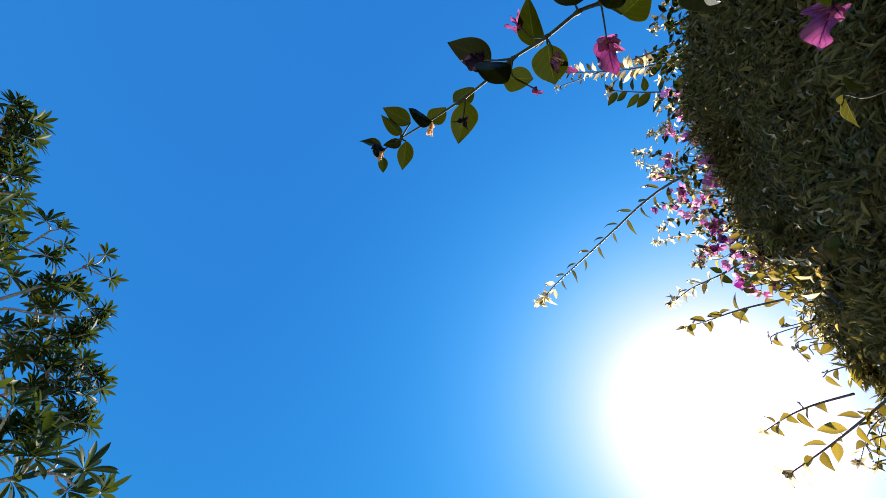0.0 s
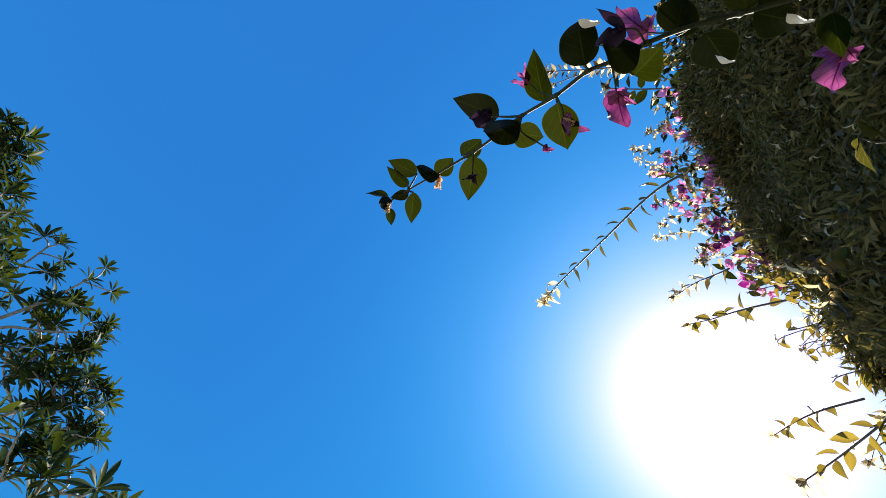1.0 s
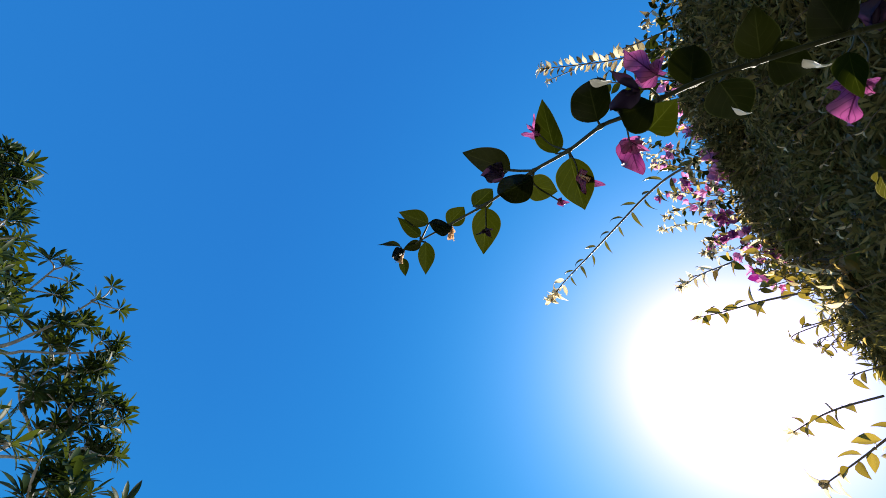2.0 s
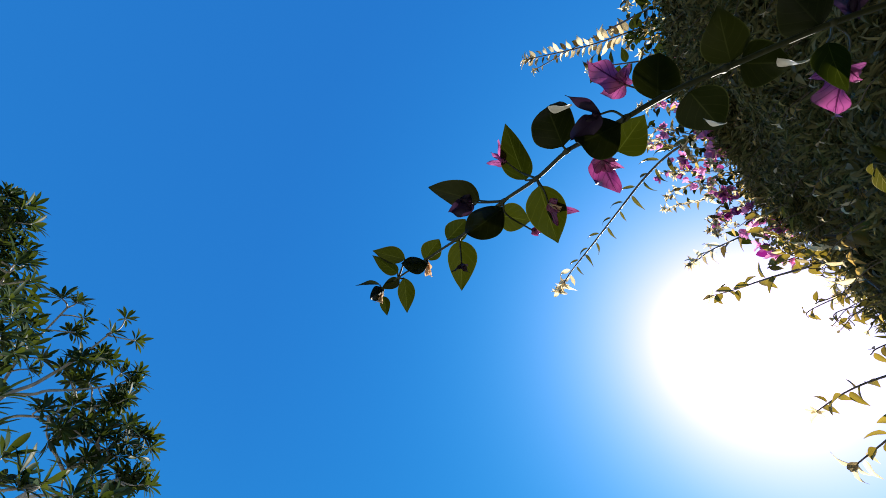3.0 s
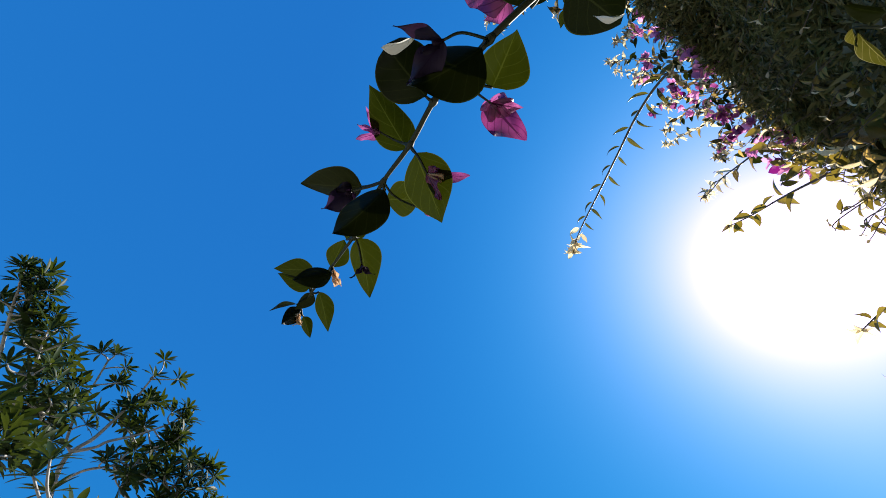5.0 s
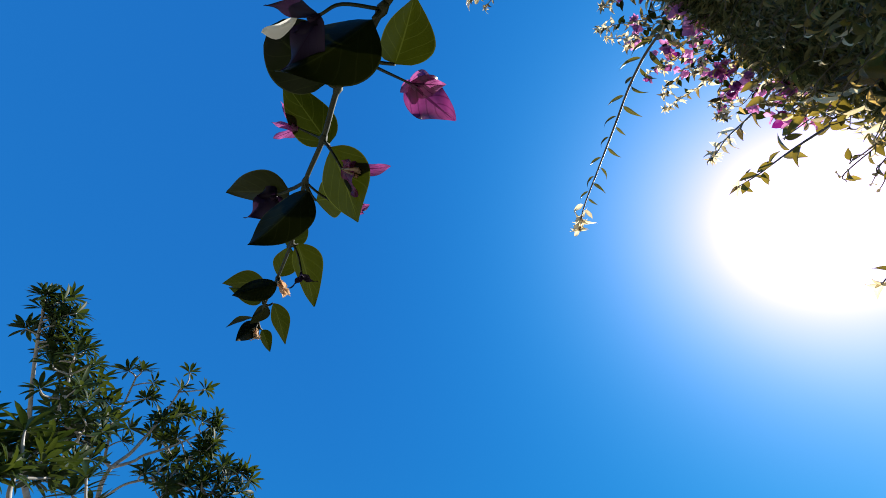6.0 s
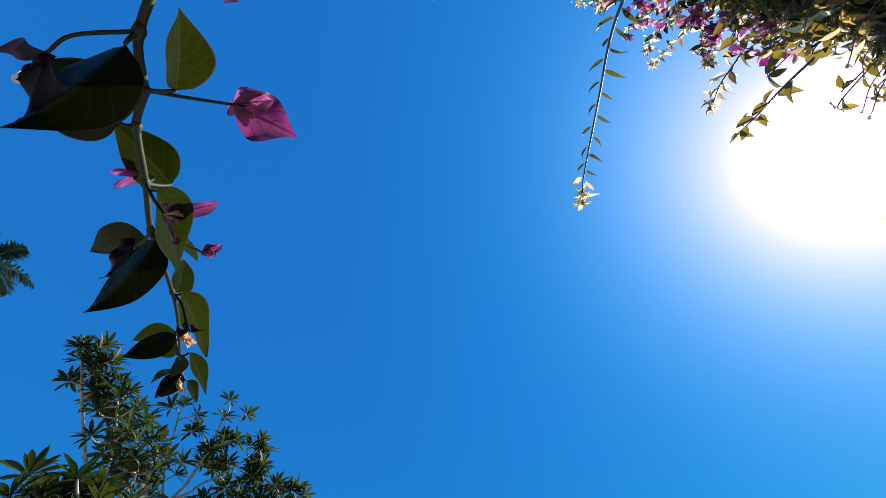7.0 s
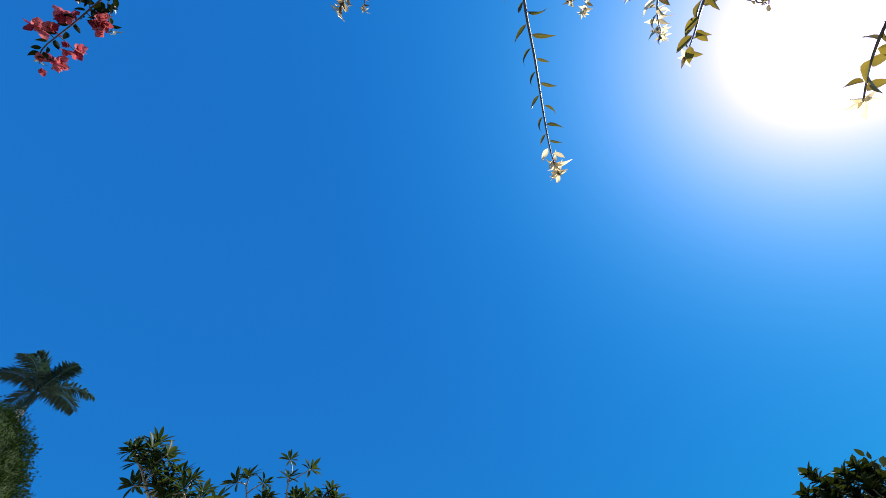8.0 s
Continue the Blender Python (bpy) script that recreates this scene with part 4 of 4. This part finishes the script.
    return mesh_of("leaf_rosette", v, f, TREE_LEAF)


ROSETTES = [rosette_mesh(s, 0.2, 14 + s % 4) for s in range(7)]
tall_tree = thing("frangipani_tree", (0.7, 6.6, 0), "tall frangipani tree, pale grey limbs with whorls of dark leaves", "tree")
low_tree = thing("frangipani_tree", (0.4, 4.1, 0), "low frangipani tree with large dark green leaf whorls", "tree")
forks = {tall_tree: Vector((0.7, 6.6, 2.9)), low_tree: Vector((0.4, 4.1, 1.7))}
tree_rnd, fill_rnd = random.Random(8), random.Random(31)
split_count = {tall_tree: 0, low_tree: 0}
for tree, r0, r1 in ((tall_tree, 0.16, 0.12), (low_tree, 0.1, 0.075)):
    base, top = WHERE[tree].translation, forks[tree]
    v, f = tube(smooth_path([base - Vector((0, 0, 0.12)), base.lerp(top, 0.4) + Vector((0.06, 0.03, 0)), base.lerp(top, 0.75) + Vector((-0.03, 0, 0)), top], 6), r0, r1, 12, 0.06, 4)
    placed("trunk", mesh_of("trunk", v, f, GREY_BARK), tree, Matrix.Identity(4), "smooth grey trunk")


def frangipani_limb(tree, axis, tips, radius, parent_path=None, whorl=1.0):
    """A limb from the fork along an axis, with a twig to each leaf whorl."""
    axis = [Vector(p) for p in axis]
    start = forks[tree]
    if parent_path:
        low = [p for p in parent_path if p.z < axis[0].z - 0.1] or parent_path[:3]
        start = min(low, key=lambda p: (p - axis[0]).length)
    mid = start.lerp(axis[0], tree_rnd.uniform(0.35, 0.65)) + Vector((tree_rnd.uniform(-0.5, 0.5), tree_rnd.uniform(0.0, 0.5), tree_rnd.uniform(-0.4, 0.1))) * 0.3 * (start - axis[0]).length
    path = smooth_path([start, mid, *axis], 6)
    v, f = tube(path, radius * 0.6, 0.011, 8, 0.08, 3)
    limb = placed("limb", mesh_of("limb", v, f, GREY_BARK), tree, Matrix.Identity(4))
    n = len(path)
    for t in tips:
        t = Vector(t)
        best = min(range(n // 3, n), key=lambda i: (path[i] - t).length + 0.5 * max(0.0, path[i].z - t.z + 0.12) + 0.15 * abs(i - n * 0.8) / n)
        p = path[best]
        grow = (t - p)
        elbow = p + grow * 0.55 + Vector((tree_rnd.uniform(-0.04, 0.04), tree_rnd.uniform(-0.04, 0.04), -0.06 * grow.length))
        away = (t - elbow).normalized()
        v, f = tube(smooth_path([p, elbow, t], 5), 0.0105, 0.0075, 6, 0.06)
        placed("twig", mesh_of("twig", v, f, GREY_BARK), limb, Matrix.Identity(4))
        axis_way = (away * 0.8 + Vector((0, -0.15, 0.55))).normalized()
        m = Matrix.Translation(t) @ axis_way.to_track_quat("Z", "Y").to_matrix().to_4x4() @ Matrix.Rotation(tree_rnd.uniform(0, 6.28), 4, "Z")
        k = whorl * tree_rnd.uniform(0.85, 1.15)
        m = m @ Matrix.Diagonal((k, k, k, 1))
        pick = tree_rnd.randrange(len(ROSETTES))
        split_count[tree] += 1
        if split_count[tree] <= 15:
            for i, pose_of_leaf in enumerate(WHORL_POSES[pick]):
                placed("leaf", LONG_LEAVES[(i + pick) % 4], limb, m @ pose_of_leaf)
        else:
            placed("leaf_rosette", ROSETTES[pick], limb, m)
        if grow.length > 0.12 and tree_rnd.random() < 0.4:
            lean = Vector((tree_rnd.uniform(-0.6, 0.6), tree_rnd.uniform(-0.6, 0.6), 0.8)).normalized()
            m = Matrix.Translation(elbow.lerp(t, tree_rnd.uniform(0.1, 0.6))) @ lean.to_track_quat("Z", "Y").to_matrix().to_4x4()
            placed("leaf_rosette", tree_rnd.choice(ROSETTES), limb, m @ Matrix.Diagonal((0.8, 0.8, 0.8, 1)))
        if grow.length > 0.08 and fill_rnd.random() < 0.2:
            lean = Vector((fill_rnd.uniform(-0.7, 0.7), fill_rnd.uniform(-0.7, 0.3), 0.7)).normalized()
            at = p.lerp(t, fill_rnd.uniform(0.35, 0.85)) + Vector((fill_rnd.uniform(-0.07, 0.07), fill_rnd.uniform(-0.07, 0.07), fill_rnd.uniform(-0.05, 0.05)))
            v, f = tube([p.lerp(t, 0.3), at], 0.007, 0.006, 5)
            placed("twig", mesh_of("twig", v, f, GREY_BARK), limb, Matrix.Identity(4))
            m = Matrix.Translation(at) @ lean.to_track_quat("Z", "Y").to_matrix().to_4x4()
            placed("leaf_rosette", fill_rnd.choice(ROSETTES), limb, m @ Matrix.Diagonal((0.82, 0.82, 0.82, 1)))
    return path


limb_a = frangipani_limb(tall_tree, [(-0.38, 5.96, 4.11), (-0.64, 5.77, 4.49), (-0.94, 5.52, 4.91), (-1.18, 5.26, 5.27), (-1.30, 5.08, 5.49)],
                [(-1.29, 4.87, 5.41), (-1.15, 4.96, 5.47), (-1.30, 5.39, 5.29), (-1.00, 5.20, 5.48), (-1.04, 5.05, 5.24), (-0.92, 5.28, 5.24), (-1.18, 5.17, 5.37), (-1.25, 4.99, 5.32), (-1.17, 5.12, 5.67), (-0.97, 4.97, 5.41), (-1.01, 5.27, 5.19), (-0.90, 5.26, 5.36)], 0.055)
frangipani_limb(tall_tree, [(-0.48, 5.76, 4.56), (-0.58, 5.59, 4.87), (-0.74, 5.39, 5.18)],
                [(-0.79, 5.22, 5.32), (-0.70, 5.39, 5.33), (-0.55, 5.61, 5.22), (-0.78, 5.79, 5.22), (-0.85, 5.30, 4.96), (-0.36, 5.65, 5.04), (-0.60, 5.75, 4.91), (-0.78, 5.44, 4.74), (-0.47, 5.19, 4.78), (-0.63, 6.00, 4.89), (-0.72, 5.23, 5.13), (-0.52, 5.28, 5.12), (-0.40, 5.75, 5.25), (-0.63, 5.56, 5.05), (-0.88, 5.36, 5.15), (-1.01, 5.57, 5.23), (-0.32, 5.28, 4.70)], 0.035, limb_a)
frangipani_limb(tall_tree, [(-0.22, 5.89, 4.31), (-0.19, 5.78, 4.56), (-0.21, 5.67, 4.78)],
                [(-0.22, 5.73, 5.01), (-0.09, 5.57, 4.76), (-0.26, 5.40, 4.58), (-0.29, 5.86, 4.67), (-0.06, 6.10, 4.68), (-0.41, 5.49, 4.58), (-0.48, 5.87, 4.56), (-0.08, 5.72, 4.30), (-0.12, 5.77, 5.01), (0.01, 5.83, 4.86), (-0.02, 5.52, 4.57), (-0.33, 6.02, 4.64), (-0.49, 5.83, 4.70), (0.05, 5.98, 4.48)], 0.035, limb_a)
limb_c = frangipani_limb(tall_tree, [(0.30, 6.38, 4.44), (0.40, 6.21, 4.81), (0.48, 5.99, 5.21), (0.49, 5.81, 5.51)],
                [(0.48, 5.79, 5.83), (0.48, 5.75, 5.53), (0.78, 5.82, 5.69), (0.76, 6.06, 5.42), (0.48, 5.83, 5.09), (0.48, 6.24, 5.11), (0.60, 5.92, 5.21)], 0.06)
frangipani_limb(tall_tree, [(0.17, 6.37, 4.72), (0.02, 6.20, 5.06), (-0.01, 6.08, 5.28), (-0.07, 5.92, 5.55)],
                [(-0.19, 5.89, 5.58), (-0.06, 5.77, 5.59), (0.15, 5.96, 5.59), (0.22, 5.95, 5.38), (0.22, 6.30, 5.10), (0.22, 6.21, 4.88)], 0.035, limb_c)
frangipani_limb(tall_tree, [(0.54, 6.11, 4.76), (0.77, 6.01, 4.91), (1.01, 5.87, 5.11)],
                [(1.09, 5.77, 5.34), (1.16, 5.72, 5.18), (0.96, 5.88, 5.27), (1.14, 5.70, 4.94), (1.08, 5.75, 4.83), (0.77, 6.11, 5.10), (0.88, 6.24, 4.83), (1.12, 6.06, 4.81), (0.66, 6.27, 5.08)], 0.035, limb_c)
frangipani_limb(tall_tree, [(0.52, 6.16, 4.41), (0.74, 6.08, 4.53), (0.79, 6.01, 4.69)],
                [(0.62, 5.92, 4.48), (1.05, 6.20, 4.69), (0.91, 5.90, 4.40), (1.31, 6.24, 4.68), (0.95, 6.20, 4.39), (1.48, 6.03, 4.54)], 0.03, limb_c)
limb_d = frangipani_limb(tall_tree, [(1.21, 6.33, 3.97), (1.37, 6.15, 4.32), (1.49, 6.00, 4.56), (1.52, 5.89, 4.75)],
                [(1.50, 6.04, 4.90), (1.68, 5.94, 4.83), (1.87, 5.93, 4.76), (1.28, 5.86, 4.53), (1.36, 6.07, 4.37), (1.59, 5.84, 4.45), (1.56, 5.82, 4.60), (1.43, 5.79, 4.75), (1.76, 5.94, 4.85), (1.77, 5.78, 4.52), (1.31, 5.95, 4.56), (1.48, 5.96, 4.65), (1.46, 6.23, 4.43), (1.37, 6.13, 4.78)], 0.055)
frangipani_limb(tall_tree, [(0.98, 6.19, 4.38), (0.95, 6.07, 4.64), (1.01, 5.96, 4.82)],
                [(0.68, 6.22, 4.69), (1.05, 5.88, 4.60), (1.11, 5.98, 4.82), (1.19, 6.00, 4.96), (1.16, 5.58, 4.89), (1.08, 6.23, 4.53), (1.15, 6.01, 4.51)], 0.03, limb_d)
frangipani_limb(tall_tree, [(1.56, 6.11, 4.04), (1.66, 6.03, 4.16), (1.76, 5.95, 4.29)],
                [(1.94, 5.87, 4.45), (2.13, 5.90, 4.39), (1.78, 6.01, 4.39), (1.55, 5.98, 4.37), (1.94, 5.93, 4.28), (1.50, 5.87, 4.17), (1.29, 6.09, 4.22), (1.81, 5.78, 4.07), (2.04, 5.82, 4.34), (1.85, 5.94, 4.29), (1.88, 6.14, 4.19), (1.59, 6.02, 4.08)], 0.03, limb_d)
frangipani_limb(low_tree, [(1.07, 3.71, 2.53), (1.15, 3.63, 2.72), (1.26, 3.55, 2.85), (1.36, 3.48, 2.92)],
                [(1.33, 3.18, 2.88), (1.24, 3.51, 3.00), (1.13, 3.39, 2.85), (1.52, 3.59, 2.92), (1.19, 3.53, 2.76), (1.09, 3.47, 2.98), (1.71, 3.58, 3.02)], 0.035, None, 0.95)
frangipani_limb(low_tree, [(0.96, 3.91, 2.70), (1.05, 3.84, 2.84), (1.13, 3.78, 2.95)],
                [(1.06, 3.70, 3.02), (0.97, 3.71, 2.99), (1.03, 3.64, 3.10), (1.01, 3.81, 2.91), (0.84, 3.55, 3.03)], 0.03, None, 0.95)
frangipani_limb(low_tree, [(-0.15, 3.83, 2.97), (-0.27, 3.75, 3.18), (-0.32, 3.69, 3.33)],
                [(-0.42, 3.64, 3.48), (-0.48, 3.88, 3.48), (-0.22, 3.72, 3.36), (-0.49, 3.82, 3.34), (-0.06, 3.95, 3.42), (-0.26, 3.83, 3.53), (-0.23, 3.86, 3.31)], 0.035, None, 0.95)
frangipani_limb(low_tree, [(-0.31, 3.82, 2.94), (-0.48, 3.74, 3.14), (-0.57, 3.67, 3.29)],
                [(-0.56, 3.83, 3.40), (-0.72, 3.76, 3.51), (-0.40, 3.58, 3.16), (-0.71, 3.63, 3.31), (-0.34, 3.62, 3.22)], 0.03, None, 0.95)
frangipani_limb(low_tree, [(0.44, 3.73, 2.72), (0.40, 3.69, 2.88), (0.37, 3.65, 2.99)],
                [(0.07, 3.48, 3.24), (0.38, 3.66, 3.06), (0.51, 3.56, 2.99), (0.20, 3.67, 3.15), (0.46, 3.70, 2.94), (0.63, 3.45, 2.95), (0.06, 3.59, 3.17)], 0.03, None, 0.95)
# ---- palm ----
palm_top = Vector((-10.80, 19.13, 18.34))
palm = thing("palm_tree", (-10.80, 19.13, 0), "tall feather palm with slim grey trunk and drooping fronds", "palm tree")
v, f = tube(smooth_path([(-10.80, 19.13, -0.2), (-10.75, 19.13, 6), (-10.80, 19.13, 12), palm_top - Vector((0, 0, 1.0))], 8), 0.28, 0.16, 14, 0.03)
placed("trunk", mesh_of("trunk", v, f, PALM_BARK), palm, Matrix.Identity(4), "ringed grey trunk")
v, f = tube(smooth_path([palm_top - Vector((0, 0, 1.1)), palm_top - Vector((0, 0, 0.5)), palm_top], 6), 0.18, 0.08, 12)
placed("crownshaft", mesh_of("crownshaft", v, f, PALM_LEAF), palm, Matrix.Identity(4), "smooth green crownshaft")


def frond(angle, rise, length, seed):
    """A palm frond: a bowed midrib with two rows of narrow leaflets."""
    r = random.Random(seed)
    out = Vector((math.cos(angle), math.sin(angle), 0))
    path = []
    for i in range(13):
        s = i / 12
        path.append(palm_top + out * (length * (s * math.cos(rise) + 0.0)) + Vector((0, 0, length * (s * math.sin(rise) - 0.62 * s * s * math.cos(rise * 0.6)))))
    v, f = tube(path, 0.035, 0.008, 6)
    rib = placed("frond", mesh_of("frond", v, f, PALM_LEAF), palm, Matrix.Identity(4))
    shapes = []
    for i in range(70):
        s = 0.1 + 0.9 * i / 70
        k = min(int(s * 12), 11)
        p = path[k].lerp(path[k + 1], s * 12 - k)
        d = (path[k + 1] - path[k]).normalized()
        for sgn in (-1, 1):
            side = d.cross(Vector((0, 0, 1))).normalized() * sgn
            L = length * 0.24 * (math.sin(math.pi * (0.12 + 0.8 * s)) * 0.8 + 0.2) * r.uniform(0.85, 1.1)
            way = side * 0.9 + d * 0.6 + Vector((0, 0, r.uniform(-0.5, 0.15)))
            lv, lf, _ = leaf_shape(L, 0.06, 0.3, 0.25, 0, 0.4, 4, 2)
            m = aimed(p, p + way, (0, 0, 1))
            shapes.append(([m @ Vector(q) for q in lv], lf))
    v, f = gathered(shapes)
    placed("frond_blade", mesh_of("frond_blade", v, f, PALM_LEAF), rib, Matrix.Identity(4), "narrow blue green leaflets", "stuff")


pr = random.Random(4)
for i in range(10):
    frond(i * 2.4 + pr.uniform(-0.2, 0.2), 0.45 + 1.1 * i / 10, pr.uniform(2.7, 3.2), i)


# ---- dense round tree behind ----
def leafy_tree(name, label, base, top, centre, radii, leaves, size, material, clumps, seed, solid=0.0):
    """A trunk, limbs, and a crown of many leaves gathered in clumps."""
    r = random.Random(seed)
    g = np.random.default_rng(seed)
    tree = thing(name, base, label, "tree" if "tree" in name else "shrub")
    c, rad = Vector(centre), Vector(radii)
    v, f = tube(smooth_path([Vector(base) - Vector((0, 0, 0.1)), Vector(base).lerp(Vector(top), 0.5) + Vector((0.05, 0.03, 0)), top], 6), 0.05 * rad.z + 0.04, 0.03 * rad.z + 0.015, 9, 0.06)
    placed("trunk", mesh_of("trunk", v, f, WOOD), tree, Matrix.Identity(4))
    pts, outs = [], []
    for i in range(clumps):
        d = Vector((r.gauss(0, 1), r.gauss(0, 1), r.gauss(0, 1))).normalized()
        q = c + Vector((d.x * rad.x, d.y * rad.y, d.z * rad.z)) * (r.uniform(0.8, 0.96) if solid else r.uniform(0.35, 1.0) ** 0.5)
        if i < 26:
            m2 = Vector(top).lerp(q, 0.5) + Vector((0, 0, -0.05 * rad.z))
            v, f = tube(smooth_path([top, m2, q], 4), 0.012 * rad.z + 0.008, 0.004, 6)
            placed("limb", mesh_of("limb", v, f, WOOD), tree, Matrix.Identity(4))
        k = leaves // clumps
        spread = min(rad) * (0.035 if solid else 0.13)
        pts.append(np.array(q) + g.normal(size=(k, 3)) * spread)
        outs.append(np.tile(np.array(d), (k, 1)))
    pts, outs = np.concatenate(pts), np.concatenate(outs)
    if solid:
        # lumpy dark ellipsoid added behind the leaves in place of inner shade
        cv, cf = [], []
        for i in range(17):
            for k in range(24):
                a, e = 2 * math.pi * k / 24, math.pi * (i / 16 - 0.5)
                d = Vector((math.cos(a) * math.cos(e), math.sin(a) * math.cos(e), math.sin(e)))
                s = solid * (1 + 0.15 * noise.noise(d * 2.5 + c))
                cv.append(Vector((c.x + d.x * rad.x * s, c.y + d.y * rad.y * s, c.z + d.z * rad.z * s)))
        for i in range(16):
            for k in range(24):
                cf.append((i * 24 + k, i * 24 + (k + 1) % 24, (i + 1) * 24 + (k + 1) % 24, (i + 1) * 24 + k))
        placed("shade_core", mesh_of("shade_core", cv, cf, CROWN_CORE), tree, Matrix.Identity(4), "dark solid core added for the shade inside the crown")
    rot = facing(g, outs + np.array((0, 0, 0.3)), outs * 0.4 + np.array((0.2, 0, 0.8)), 0.6)
    shape = leaf_shape(1.0, 0.62 if "shrub" in name else 0.45, 0.25, 0.1, 0, 0.45, 2 if solid else 4, 2)
    scattered("crown", material, (shape[0], shape[1]), posed(rot, size * g.uniform(0.6, 1.2, len(pts)), pts), tree, "", "stuff")
    return tree


leafy_tree("round_tree", "dense round-topped green tree with small close leaves", (-5.89, 9.42, 0), (-5.89, 9.42, 5.2), (-5.89, 9.42, 7.18), (1.75, 1.75, 2.5), 110000, 0.055, CROWN_LEAF, 2400, 2, 0.87)
shrub = leafy_tree("broadleaf_shrub", "tall shrub with glossy dark broad leaves", (7.68, 3.2, 0), (7.68, 3.2, 1.1), (7.68, 3.2, 1.82), (0.98, 1.05, 1.74), 26000, 0.12, SHRUB_LEAF, 420, 3)


def whorl_mesh(seed):
    """A shoot tip of the shrub: broad leaves round a bud, opening along +z."""
    r = random.Random(seed)
    shapes = []
    for i in range(11):
        a, lift = i * 2.4 + r.uniform(-0.3, 0.3), 0.1 + 1.1 * i / 11
        out = Vector((math.cos(a), math.sin(a), 0))
        d = out * math.cos(lift) + Vector((0, 0, math.sin(lift)))
        L = r.uniform(0.13, 0.19)
        v, f, _ = leaf_shape(L, L * 0.55, 0.3, 0.12, 0.03, 0.5, 6, 4, 0.5, seed * 17 + i)
        m = aimed(out * 0.005, out * 0.005 + d, Vector((0, 0, 1)) * math.cos(lift) - out * math.sin(lift))
        shapes.append(([m @ Vector(p) for p in v], f))
    v, f = gathered(shapes)
    return mesh_of("leaf_whorl", v, f, SHRUB_LEAF)


WHORLS = [whorl_mesh(s) for s in range(5)]
sr = random.Random(21)
shoot_tips = [(7.05, 3.40, 3.84), (7.43, 3.06, 3.73), (7.08, 3.08, 3.65), (7.05, 3.35, 3.63), (7.62, 3.06, 3.68), (7.45, 3.43, 3.71), (7.16, 3.01, 3.52), (7.21, 3.56, 3.68), (7.21, 3.25, 3.54), (7.32, 3.08, 3.47), (7.11, 3.68, 3.73), (6.97, 3.36, 3.52)]
for i in range(90):
    a, e = sr.uniform(0, 6.28), sr.uniform(-0.3, 1.3)
    shoot_tips.append((7.68 + 0.95 * math.cos(a) * math.cos(e), 3.2 + 1.02 * math.sin(a) * math.cos(e), 1.82 + 1.66 * math.sin(e)))
for i, p in enumerate(shoot_tips):
    p = Vector(p)
    way = (p - Vector((7.68, 3.2, 1.5))).normalized()
    root = Vector((7.68, 3.2, 1.8)).lerp(p, 0.55)
    v, f = tube(smooth_path([root, root.lerp(p, 0.6) + Vector((0.02, 0, -0.02)), p], 4), 0.012, 0.008, 6)
    twig = placed("twig", mesh_of("twig", v, f, WOOD), shrub, Matrix.Identity(4))
    for k in range(2):
        m = Matrix.Translation(p - way * 0.09 * k) @ (way + Vector((0, 0, 0.6))).to_track_quat("Z", "Y").to_matrix().to_4x4() @ Matrix.Rotation(i + k, 4, "Z")
        placed("leaf_whorl", WHORLS[(i + k) % 5], twig, m)


# ---- the hedge leaves that stand out singly ----
LOOSE = [mesh_of("leaf", *leaf_shape(1.0, 0.4, 0.5, 0.2 + 0.1 * s, 0.05, 0.4, 4, 2, 1.0, s)[:2], HEDGE_LEAF_SINGLE) for s in range(4)]
rl = random.Random(77)
for i in range(290):
    x = rl.uniform(0.1, 0.95)
    z = rl.uniform(2.15, dense_height(x) - 0.02)
    p = Vector((x, hedge_face(x, z) + rl.uniform(0.02, 0.07), z))
    way = Vector((rl.gauss(0, 0.6), 0.5, -0.2 + rl.gauss(0, 0.6)))
    L = rl.uniform(0.02, 0.036)
    placed("leaf", rl.choice(LOOSE), hedge, aimed(p, p + way, Vector((rl.gauss(0, 0.4), 0.5, 0.7))) @ Matrix.Diagonal((L, L, L, 1)))
